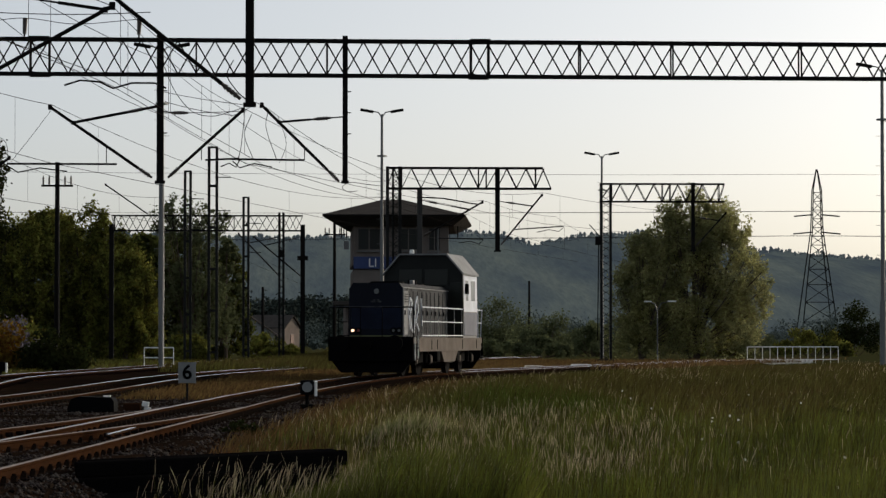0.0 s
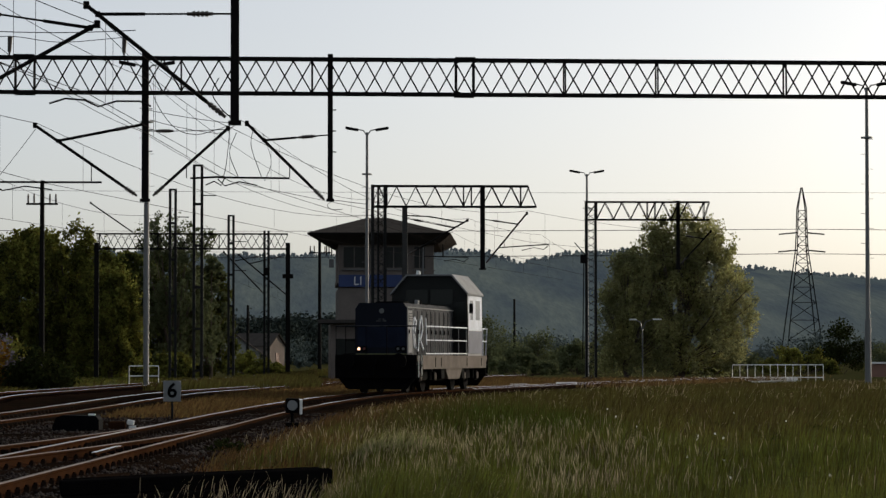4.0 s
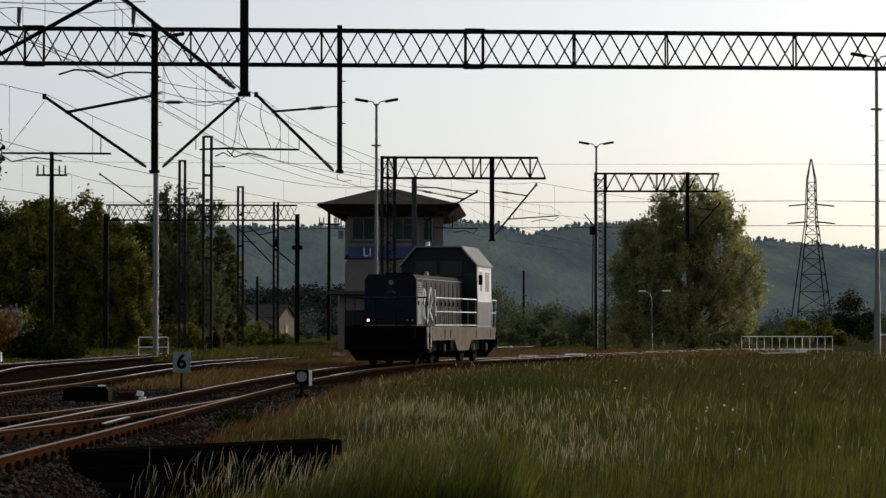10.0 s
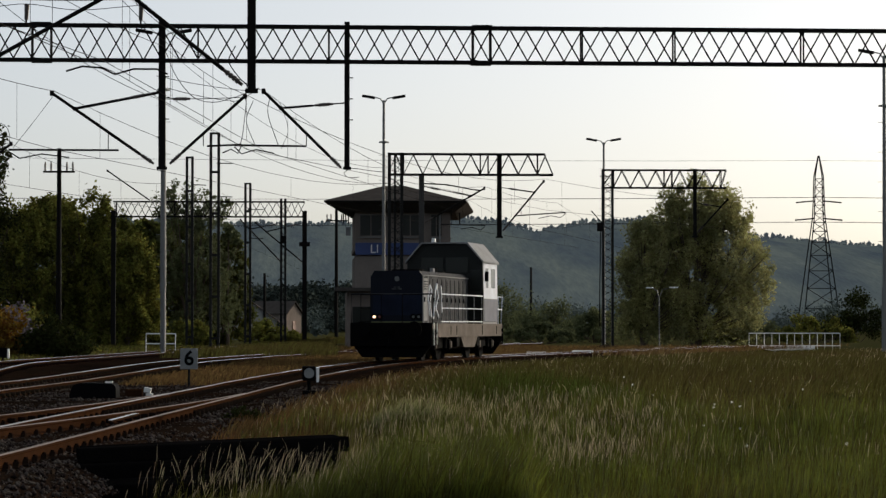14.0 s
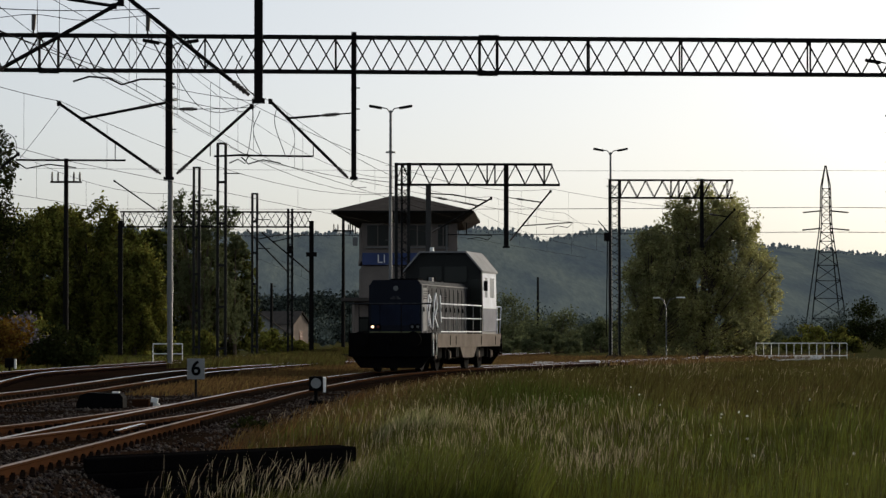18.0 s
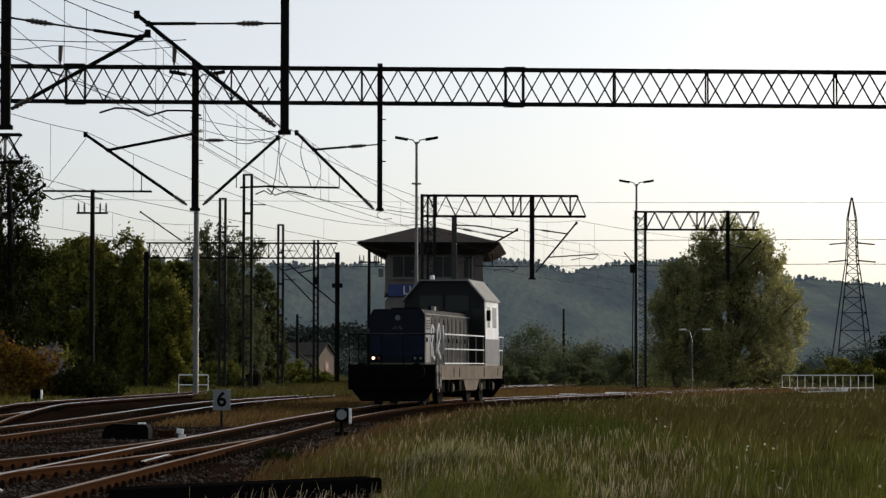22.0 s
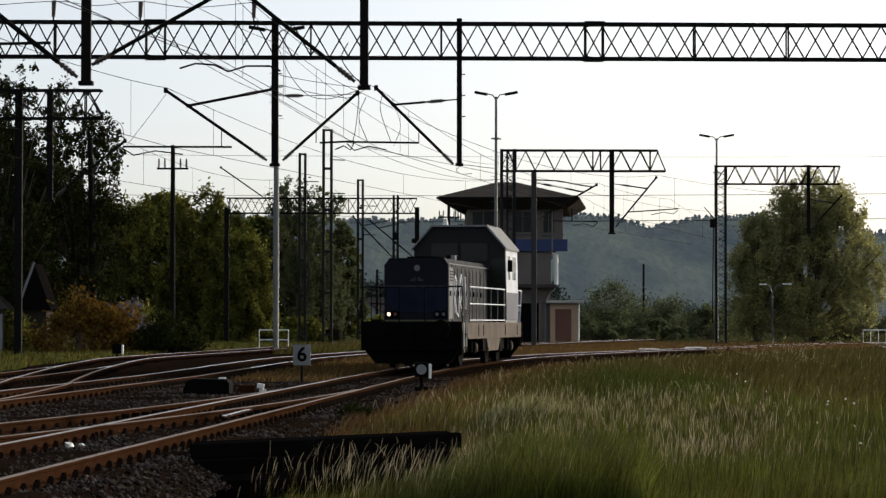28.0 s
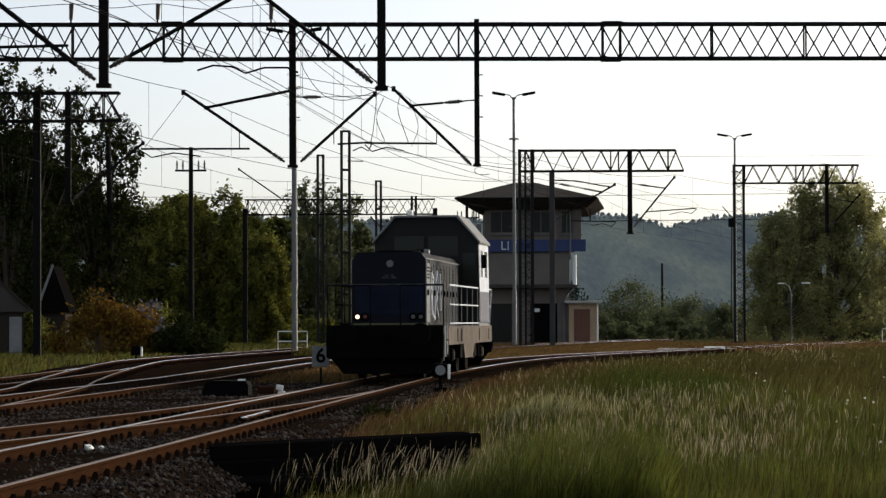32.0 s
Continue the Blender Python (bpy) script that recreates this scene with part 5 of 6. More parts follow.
lobed_tree(-20.8, 201, ((0.0, 5.0, 4.0, 4.8), (-1.6, 8.2, 1.6, 2.0), (1.4, 7.6, 1.6, 2.2), (0.0, 2.2, 4.4, 2.2)), M["leaf_mid"], "broad green hedgerow tree behind the tracks", 24, 620, 34000, 0.12, 0.26, 1.9, 0.36, stems=4)
lobed_tree(-15.4, 203, ((0.0, 4.8, 3.5, 4.6), (-1.8, 8.3, 1.2, 1.9), (0.6, 8.9, 1.3, 1.9), (2.3, 6.9, 1.3, 2.2), (0.3, 2.2, 3.9, 2.2)), M["leaf_mid"], "rounded green tree with sunlit leaves at its edge", 25, 640, 36000, 0.12, 0.26, 1.9, 0.36, stems=4)
lobed_tree(-12.6, 199, ((0.0, 3.8, 2.5, 3.7), (-0.7, 6.7, 1.0, 1.6), (0.9, 5.6, 1.0, 1.8), (0.0, 1.8, 2.8, 1.8)), M["leaf_mid"], "low green tree at the end of the thicket", 26, 420, 24000, 0.115, 0.2, 1.9, 0.33, stems=3)
tree("tree", -25.5, 198, 11.8, 8.4, M["leaf_dark"], "dark green thicket tree", 27, 24000, 0.13, 0.2, 0.02, 1.0, 70)
lobed_tree(-8.5, 205, ((-1.0, 9.8, 1.7, 2.0), (1.5, 9.3, 1.3, 1.9), (0.2, 8.8, 2.2, 1.8), (-0.2, 6.0, 2.6, 2.8), (0.6, 3.4, 2.8, 2.8)), M["leaf_far"], "tall loose-leaved tree behind the lattice masts", 28, 430, 13000, 0.11, 0.22, 1.4, 0.3, stems=5)
tree("tree", -10.2, 219, 9.0, 8.0, M["leaf_dark"], "dark thicket tree behind the lattice masts", 32, 14000, 0.18, 0.2, 0.02, 0.9, 60)
tree("tree", -6.0, 208, 8.6, 2.8, M["leaf_far"], "narrow pale tree behind the lattice masts", 29, 3600, 0.14, 0.14, 0.2, 0.9, 30)
tree("tree", -6.6, 217, 8.3, 4.6, M["leaf_dark"], "low dark tree beyond the lattice masts", 33, 11000, 0.15, 0.15, 0.02, 0.9, 50, full=0.6)
tree("tree", -12.5, 215, 9.0, 7.0, M["leaf_dark"], "dark spreading tree behind the far gantry", 30, 15200, 0.196, 0.2, 0.02, 1.0, 60)
tree("tree", -18.2, 205, 10.2, 7.0, M["leaf_mid"], "broad green tree inside the thicket", 31, 16000, 0.17, 0.2, 0.03, 1.0, 90)
bush(-13.5, 117, 4.2, 3.7, M["leaf_orange"], "rusty yellow bush in front of the wood", 41, 5500, 0.09)
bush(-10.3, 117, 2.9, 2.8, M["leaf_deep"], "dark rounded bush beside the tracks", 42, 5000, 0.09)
bush(-11.7, 121, 3.0, 3.4, M["lilac"], "pale lilac bush in bloom", 43, 2200, 0.07)
bush(-12.0, 122, 3.0, 2.8, M["leaf_mid"], "green leafy bush behind the lilac", 44, 3000, 0.1)
bush(-17.0, 121, 3.0, 2.4, M["leaf_mid"], "green bush beside the grey shed", 45, 3000, 0.1)
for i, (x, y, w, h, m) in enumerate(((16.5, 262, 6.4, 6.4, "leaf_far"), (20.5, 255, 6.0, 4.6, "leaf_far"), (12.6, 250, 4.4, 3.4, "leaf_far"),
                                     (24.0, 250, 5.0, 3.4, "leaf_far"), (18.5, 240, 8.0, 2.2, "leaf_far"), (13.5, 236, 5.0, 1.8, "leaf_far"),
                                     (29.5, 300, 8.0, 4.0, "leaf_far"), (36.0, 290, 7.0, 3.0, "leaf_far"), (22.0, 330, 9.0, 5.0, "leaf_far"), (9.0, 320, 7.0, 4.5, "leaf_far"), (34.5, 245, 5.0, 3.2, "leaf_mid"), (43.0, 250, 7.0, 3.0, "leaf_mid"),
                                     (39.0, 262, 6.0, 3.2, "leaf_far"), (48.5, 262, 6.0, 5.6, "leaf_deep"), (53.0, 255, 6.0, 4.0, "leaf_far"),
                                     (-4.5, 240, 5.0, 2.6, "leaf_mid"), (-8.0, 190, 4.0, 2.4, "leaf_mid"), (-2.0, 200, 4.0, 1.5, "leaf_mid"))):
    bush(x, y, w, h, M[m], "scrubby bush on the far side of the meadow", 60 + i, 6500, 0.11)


def far_scrub():
    """Low scrub and tree line between the meadow and the hills."""
    rng = np.random.default_rng(77)
    n = 520
    x = rng.uniform(-120, 190, n)
    y = rng.uniform(330, 800, n)
    h = rng.uniform(2.0, 7.5, n) * (0.6 + 0.4 * y / 800)
    h[(y < 440) & (abs(x + 0.011 * y) < 9)] *= 0.25
    cs = np.stack([x, y, h * 0.5], 1)
    v, f = leaf_cloud(rng, cs, h * 0.5, 190000, 0.19)
    v[:, 2] = np.maximum(v[:, 2], -0.2)
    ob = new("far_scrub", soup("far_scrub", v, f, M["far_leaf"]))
    tagged(ob, "hazy scrub and trees on the valley floor", "scrub", kind="stuff")


far_scrub()


def valley_wood():
    """A dark belt of trees on the valley floor, left of the signal tower."""
    rng = np.random.default_rng(78)
    n = 330
    y = rng.uniform(540, 700, n)
    x = rng.uniform(-0.14, 0.045, n) * y
    h = (6.0 + 5.5 * rng.random(n)) * (1 + 0.25 * np.array([noise.noise((float(p) * 0.03, 0, 4)) for p in x]))
    cs = np.concatenate([np.stack([x + rng.normal(0, 0.8, n), y, h * k], 1) for k in (0.25, 0.5, 0.78)])
    rs = np.concatenate([h * 0.32, h * 0.3, h * 0.2])
    v, f = leaf_cloud(rng, cs, rs * 0.85, 150000, 0.42, 1.2)
    v[:, 2] = np.maximum(v[:, 2], -0.2)
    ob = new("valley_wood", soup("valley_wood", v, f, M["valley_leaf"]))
    tagged(ob, "dark belt of trees on the valley floor", "forest", kind="stuff")


valley_wood()

# ---------------------------------------------------------------- grass


def grass_mesh(rng, x, y, z, height, width, lean, mat, name):
    """Two-segment tapering blades, one for each root."""
    n = len(x)
    a = rng.random(n) * 6.283
    dx, dy = np.cos(a), np.sin(a)
    w = width * (0.6 + 0.8 * rng.random(n))
    h = height * (0.55 + 0.75 * rng.random(n))
    l = lean * (0.3 + rng.random(n)) * h
    la = rng.normal(0.3, 1.1, n)
    lx, ly = np.cos(la) * l, np.sin(la) * l
    root = np.stack([x, y, z], 1)
    side = np.stack([dx * w / 2, dy * w / 2, 0 * w], 1)
    mid = root + np.stack([lx * 0.3, ly * 0.3, h * 0.55], 1)
    tip = root + np.stack([lx, ly, h * 0.97], 1)
    v = np.stack([root - side, root + side, mid + side * 0.8, mid - side * 0.8, tip + side * 0.1, tip - side * 0.1], 1).reshape(-1, 3)
    i = 6 * np.arange(n)[:, None]
    f = np.concatenate([i + np.array([[0, 1, 2, 3]]), i + np.array([[3, 2, 4, 5]])])
    return soup(name, v, f, mat)


def stalk_mesh(rng, x, y, z, height, mat, name, thick=1.0, wind=3.0, gust=0.7, bend=0.34):
    """Arching stalks with a drooping seed head, bent the way the wind blows."""
    n = len(x)
    h = height * (0.6 + 0.7 * rng.random(n))
    la = rng.normal(wind, gust, n)
    l = h * (0.04 + bend * rng.random(n))
    a = rng.random(n) * 6.283
    ks, ws = (0, 0.35, 0.7, 0.84, 0.93, 1.0), (0.0022, 0.002, 0.0022, 0.0044, 0.0038, 0.001)
    cols = []
    for k, w in zip(ks, ws):
        c = np.stack([x + np.cos(la) * l * k ** 1.5, y + np.sin(la) * l * k ** 1.5, z + h * (k - 0.09 * k ** 5)], 1)
        side = np.stack([np.cos(a) * w * thick, np.sin(a) * w * thick, 0 * a], 1)
        cols += [c - side, c + side]
    v = np.stack(cols, 1).reshape(-1, 3)
    i = 12 * np.arange(n)[:, None]
    f = np.concatenate([i + np.array([[2 * j, 2 * j + 1, 2 * j + 3, 2 * j + 2]]) for j in range(5)])
    me = soup(name, v, f, M["blade"])
    me.materials.append(mat)
    me.polygons.foreach_set("material_index", np.repeat(np.array([0, 0, 1, 1, 1], np.int32), n))
    return me


def spread(rng, n, y0, y1, power, x_of, keep=None):
    y = y0 + (y1 - y0) * rng.random(n) ** power
    lo, hi = x_of(y)
    x = lo + (hi - lo) * rng.random(n)
    if keep is not None:
        k = keep(x, y)
        x, y = x[k], y[k]
    z = np.array([ground_z(float(p), float(q)) for p, q in zip(x, y)])
    return x, y, z


VMAIN = np.vectorize(main_x)


def patchy(x, y, s, seed, level):
    jitter = np.random.default_rng(int(seed)).normal(0, 0.22, len(x))
    return np.array([noise.noise((p * s, q * s, seed)) + j > level for p, q, j in zip(x, y, jitter)])


def build_grass():
    rng = np.random.default_rng(9)
    field = lambda y: (VMAIN(y) + 2.0 + 0.4 * np.sin(y * 0.7), np.maximum(0.20 * y + 2, VMAIN(y) + 6))
    near = lambda y: (VMAIN(y) + 2.4 + 0.3 * np.sin(y * 0.7), np.maximum(0.20 * y + 2, VMAIN(y) + 6))
    x, y, z = spread(rng, 150000, 17, 82, 1.35, near)
    tall = np.clip(1.4 - (y - 36) * 0.02, 0.8, 1.4) * (0.7 + 0.95 * np.array([noise.noise((p * 0.75, q * 0.4, 8)) for p, q in zip(x, y)]))
    ob = new("meadow_grass", grass_mesh(rng, x, y, z, 0.30 * tall, 0.009, 0.32, M["blade"], "meadow_grass"))
    tagged(ob, "tall green meadow grass", "grass", kind="stuff")
    x, y, z = spread(rng, 95000, 44, 150, 1.0, lambda y: (VMAIN(y) + 1.6, 0.22 * y + 6))
    ob = new("far_meadow_grass", grass_mesh(rng, x, y, z, 0.18 * (1 + 0.6 * np.array([noise.noise((p * 0.2, q * 0.1, 4)) for p, q in zip(x, y)])), 0.02, 0.6, M["far_blade"], "far_meadow_grass"))
    tagged(ob, "green grass of the far meadow", "grass", kind="stuff")
    x, y, z = spread(rng, 17000, 32, 44.5, 1.0, near, lambda x, y: (x > VMAIN(y) + 4.1 + rng.normal(0, 0.5, len(x))) & patchy(x, y, 1.0, 4, 0.0) & (x < 0.095 * y + 0.6 + rng.normal(0, 1.1, len(x))) | (rng.random(len(x)) < 0.035))
    ob = new("dry_grass", stalk_mesh(rng, x, y, z, 0.6, M["straw"], "dry_grass", 0.52, 1.2, 1.3, 0.24))
    tagged(ob, "pale dry grass stalks bending in the sun", "grass", kind="stuff")
    x, y, z = spread(rng, 4500, 52, 148, 1.1, lambda y: (VMAIN(y) + 1.4, 0.22 * y + 6), lambda x, y: patchy(x, y, 0.12, 6, 0.0))
    ob = new("far_dry_grass", grass_mesh(rng, x, y, z, 0.3, 0.012, 0.5, M["straw"], "far_dry_grass"))
    tagged(ob, "dry stalks among the far grass", "grass", kind="stuff")
    # tall upright grass nearest the camera, in dark and light drifts
    x, y, z = spread(rng, 46000, 28, 44, 1.0, lambda y: (VMAIN(y) + 4.2, 0.17 * y + 1.5))
    drift = np.array([noise.noise((p * 0.9, q * 0.45, 31)) for p, q in zip(x, y)])
    ob = new("upright_grass", grass_mesh(rng, x, y, z, 0.43 * (1 + 0.55 * drift), 0.0085, 0.16, M["tall_blade"], "upright_grass"))
    tagged(ob, "tall upright green grass blades at the meadow's near edge", "grass", kind="stuff")
    # a fresh green hummock beside the line
    x, y, z = spread(rng, 24000, 44, 80, 1.0, lambda y: (0.025 * y + 0.6, 0.1 * y + 0.8), lambda x, y: patchy(x, y, 0.3, 12, -0.15))
    top = 0.14 + 0.5 * np.exp(-((x - 4.4) / 1.9) ** 2 - ((y - 62) / 9.0) ** 2)
    ob = new("hummock_grass", grass_mesh(rng, x, y, z, top, 0.014, 0.25, M["fresh_blade"], "hummock_grass"))
    tagged(ob, "tall fresh green grass on a hummock beside the line", "grass", kind="stuff")
    # rank tall grass on the bank before the curve
    x, y, z = spread(rng, 26000, 56, 92, 1.0, lambda y: (VMAIN(y) + 3.2, 0.2 * y + 4), lambda x, y: patchy(x, y, 0.25, 21, -0.05))
    top = 0.4 * (1 + 0.7 * np.array([noise.noise((p * 0.5, q * 0.25, 14)) for p, q in zip(x, y)]))
    ob = new("bank_grass", grass_mesh(rng, x, y, z, top, 0.02, 0.35, M["far_blade"], "bank_grass"))
    tagged(ob, "rank tall green grass on the bank beside the curve", "grass", kind="stuff")
    x, y, z = spread(rng, 5000, 50, 92, 1.0, lambda y: (VMAIN(y) + 2.6, 0.2 * y + 4), lambda x, y: patchy(x, y, 0.3, 17, 0.1) & (x < 0.085 * y + rng.normal(0, 0.8, len(x))))
    ob = new("bank_straw", stalk_mesh(rng, x, y, z, 0.42, M["straw"], "bank_straw", 0.9))
    tagged(ob, "pale seed stalks in the bank's grass", "grass", kind="stuff")
    x, y, z = spread(rng, 13000, 34, 95, 1.2, lambda y: (VMAIN(y) + 1.7, VMAIN(y) + 3.4), lambda x, y: patchy(x, y, 0.4, 31, -0.1))
    ob = new("rusty_weeds", grass_mesh(rng, x, y, z, 0.27, 0.013, 0.6, M["rust_weed"], "rusty_weeds"))
    tagged(ob, "rusty dry weeds along the edge of the ballast", "weeds", kind="stuff")
    # tufts before the timber stack
    x, y, z = spread(rng, 36000, 27.5, 32.4, 1.0, lambda y: (0 * y - 1.3, 0 * y + 2.1), lambda x, y: patchy(x, y, 1.3, 3, -0.4) & (x > -1.3 + 1.7 * rng.random(len(x))))
    ob = new("stack_grass", grass_mesh(rng, x, y, z, 0.44 + 0.42 * np.clip(x, -0.6, 0.75), 0.008, 0.35, M["tall_blade"], "stack_grass"))
    tagged(ob, "green grass tufts before the timber stack", "grass", kind="stuff")
    x, y, z = spread(rng, 1900, 28, 32.4, 1.0, lambda y: (0 * y - 2.0, 0 * y + 2.0), lambda x, y: x > -2.0 + 3.1 * rng.random(len(x)))
    ob = new("stack_straw", stalk_mesh(rng, x, y, z, 0.7, M["straw"], "stack_straw", 0.42, 0.4, 0.9, 0.4))
    tagged(ob, "dry stalks bending before the timber stack", "grass", kind="stuff")
    # verge left of the tracks
    v3 = np.vectorize(third_x)
    x, y, z = spread(rng, 42000, 78, 170, 1.0, lambda y: (v3(y) - 14, v3(y) - 2.2))
    ob = new("verge_grass", grass_mesh(rng, x, y, z + 0.2, 0.22, 0.03, 0.5, M["blade"], "verge_grass"))
    tagged(ob, "short green grass verge before the wood", "grass", kind="stuff")
    # between the second track and the main line
    v2 = np.vectorize(second_x)
    x, y, z = spread(rng, 26000, 72, 185, 1.0, lambda y: (v2(y) + 1.4, VMAIN(y) - 1.5), lambda x, y: x < 14)
    ob = new("six_foot_weeds", grass_mesh(rng, x, y, z + 0.2, 0.2, 0.025, 0.6, M["rusty_grass"], "six_foot_weeds"))
    tagged(ob, "brown weeds between the tracks", "weeds", kind="stuff")
    x, y, z = spread(rng, 16000, 125, 180, 1.0, lambda y: (0 * y, VMAIN(y) + 4))
    ob = new("dry_verge", grass_mesh(rng, x, y, z + 0.15, 0.22, 0.03, 0.6, M["rusty_grass"], "dry_verge"))
    tagged(ob, "brown dry grass before the signal tower", "grass", kind="stuff")
    x, y, z = spread(rng, 22000, 118, 235, 1.0, lambda y: (v3(y) + 1.5, np.minimum(v2(y) + 3.0, 1.0)))
    ob = new("far_verge_grass", grass_mesh(rng, x, y, z + 0.2, 0.4, 0.045, 0.5, M["far_blade"], "far_verge_grass"))
    tagged(ob, "rank olive grass between the far tracks", "grass", kind="stuff")


build_grass()


def seed_heads():
    """White dandelion clocks scattered over the meadow."""
    rng = random.Random(8)
    stem = mesh_of("stem", one_line([(0, 0, 0), (0.01, 0, 0.3)], 0.004, 4), M["blade"])
    bm = fresh()
    bmesh.ops.create_icosphere(bm, subdivisions=1, radius=0.019)
    head = mesh_of("seed_head", bm, M["white_paint"])
    spots = [(6.0, 43.9), (5.46, 41.0), (5.9, 40.5), (7.0, 38.4), (6.8, 47.6), (5.9, 32.8), (5.65, 38.2), (5.8, 41.5), (6.3, 46.0), (6.5, 44.6)]
    for x, y in spots + [(rng.uniform(0.1, 0.17) * q, q) for q in (52, 57, 61, 66, 70)]:
        t = thing("dandelion", pose(x, y, ground_z(x, y)), "white dandelion clock on a thin stem in the meadow", "flower", "dandelions in the meadow")
        piece("stem", stem, t, Matrix())
        piece("seed_head", head, t, pose(0.01, 0, 0.31))


seed_heads()

# ---------------------------------------------------------------- small things


def weed_clump(x0, y0, w, h):
    """A low dome of narrow sage-coloured leaves over darker stems."""
    rng = np.random.default_rng(90)
    t = thing("weed_clump", pose(x0, y0, ground_z(x0, y0)), "low pale grey-green weed clump in the tall grass", "weeds")
    for name, n, lift, mat in (("leaf_mass", 1300, 0.42, M["grey_leaf"]), ("stem_mass", 4200, 0.12, M["tall_blade"])):
        a, r = rng.random(n) * 6.283, rng.random(n) ** 0.5
        dome = 1 - 0.75 * r ** 2.5
        x, y = np.cos(a) * r * w / 2, np.sin(a) * r * w / 2
        ob = new(name, grass_mesh(rng, x, y, lift * h * dome * (0.6 + 0.4 * rng.random(n)), h * 0.62 * dome, 0.016, 0.55, mat, name))
        ob.parent = t


weed_clump(1.5, 43.5, 1.6, 0.56)


for i, (x, y, w, h, m) in enumerate(((10.2, 66, 1.3, 0.45, "leaf_deep"), (6.1, 43.7, 0.7, 0.26, "leaf_deep"), (10.1, 56, 1.2, 0.45, "leaf_deep"), (11.3, 88, 1.4, 0.5, "leaf_deep"),
                                     (12.5, 74, 1.6, 0.5, "rust_weed"), (8.2, 50, 0.9, 0.34, "leaf_deep"), (8.9, 61, 1.0, 0.36, "leaf_deep"), (-1.1, 47.5, 0.7, 0.42, "leaf_deep"))):
    bush(x, y, w, h, M[m], "low dark weed tuft standing out of the meadow grass" if m == "leaf_deep" else "low rusty weed tuft in the meadow grass", 120 + i, 900, 0.035)
bush(11.2, 134, 1.0, 0.75, M["rust_weed"], "small brown weed heap beside the curving rails", 140, 700, 0.05)


def sleeper_stack():
    """Old tarred timbers piled beside the track, their ends uneven."""
    rng = random.Random(12)
    t = thing("timber_stack", pose(-1.12, 32.8, -0.8, 0, -1.9, 9), "low stack of black tarred sleepers half hidden in grass", "timber stack")
    sizes = [mesh_of("timber", one_box((0, 0, 0), (w, 0.25, 0.17), bevel=0.022), M["tar"]) for w in (2.95, 2.8, 3.05)]
    for k in range(5):
        for j in range(4):
            if k == 4 and j == 0:
                continue
            piece("timber", sizes[(k + j) % 3], t, pose(rng.uniform(-0.14, 0.14) + (0.0, 0.12, -0.2, 0.05, 0.16)[k] - (0.22 if j == 0 else 0), 0.27 * j, 0.07 + 0.168 * k,
                                                        rng.uniform(-3, 3), rng.uniform(-0.8, 0.8), rng.uniform(-2.5, 2.5)))
    piece("timber", sizes[1], t, pose(-0.42, -0.34, 0.36, 8, 1.5, 4))


sleeper_stack()


def number_board():
    t = thing("number_board", pose(-2.98, 71, -0.2, 0, 0, 0), "small white board with a black figure six on a short post", "sign")
    part("post", one_tube((0, 0.03, 0), (0, 0.03, 0.7), 0.03), M["steel"], t)
    board = part("board", one_box((0, 0, 0.72), (0.42, 0.02, 0.5), bevel=0.006), M["aged_white"], t)
    cu = bpy.data.curves.new("figure", "FONT")
    cu.body, cu.size, cu.align_x, cu.align_y, cu.extrude = "6", 0.48, "CENTER", "CENTER", 0.003
    cu.offset = 0.012
    tmp = bpy.data.objects.new("figure", cu)
    scene.collection.objects.link(tmp)
    me = bpy.data.meshes.new_from_object(tmp.evaluated_get(bpy.context.evaluated_depsgraph_get()))
    bpy.data.objects.remove(tmp)
    me.materials.clear()
    me.materials.append(M["black_paint"])
    fig = new("figure", me)
    fig.parent = board
    fig.matrix_basis = pose(0, -0.014, 0.72, 90, 0, 0)


number_board()


def dwarf_signal(x, y, label, disc=True, s=1.0):
    t = thing("dwarf_signal", pose(x, y, -0.3), label, "signal", "points signals")
    part("post", one_tube((0, 0, 0), (0, 0, 0.5 * s), 0.04), M["black_paint"], t)
    part("foot", one_box((0, 0, 0.12), (0.3, 0.25, 0.24), bevel=0.02), M["black_paint"], t)
    part("lantern_box", one_box((0, 0, 0.65 * s), (0.32 * s, 0.24, 0.34 * s), bevel=0.03), M["black_paint"], t)
    if disc:
        part("disc", one_tube((0, -0.125, 0.66 * s), (0, -0.14, 0.66 * s), 0.11, n=20), M["aged_white"], t)
    part("white_edge", one_box((0.2 * s, 0, 0.62 * s), (0.06, 0.2, 0.34 * s), bevel=0.01), M["white_paint"], t)


dwarf_signal(-0.08, 63, "dwarf points signal with a round white disc beside the rail", s=0.92)
dwarf_signal(-10.9, 104, "small black points lantern with a white edge", False)


def points_machine():
    t = thing("points_machine", pose(-4.47, 60.5, -0.24, 0, 0, -4), "black points machine cover beside the rail", "points machine")
    bm = fresh()
    add_prism(bm, [(-0.48, 0), (0.48, 0), (0.48, 0.3), (0.42, 0.38), (-0.26, 0.4), (-0.4, 0.34), (-0.46, 0.2)], -0.3, 0.3, "y")
    part("cover", bm, M["black_paint"], t)
    part("lid_edge", one_box((0.33, -0.2, 0.41), (0.14, 0.1, 0.03)), M["white_paint"], t)
    t = thing("points_lever_box", pose(-3.72, 61.5, -0.2), "rusty lever box with white weights beside the points", "lever box")
    part("box", one_box((0, 0, 0.1), (0.34, 0.4, 0.2), bevel=0.02), M["rail_side"], t)
    part("weight", one_box((0.28, 0, 0.18), (0.14, 0.18, 0.1), pose(0, 0, 0, 0, 12, 0)), M["white_paint"], t)
    part("weight", one_box((0.32, 0, 0.06), (0.14, 0.16, 0.1)), M["white_paint"], t)


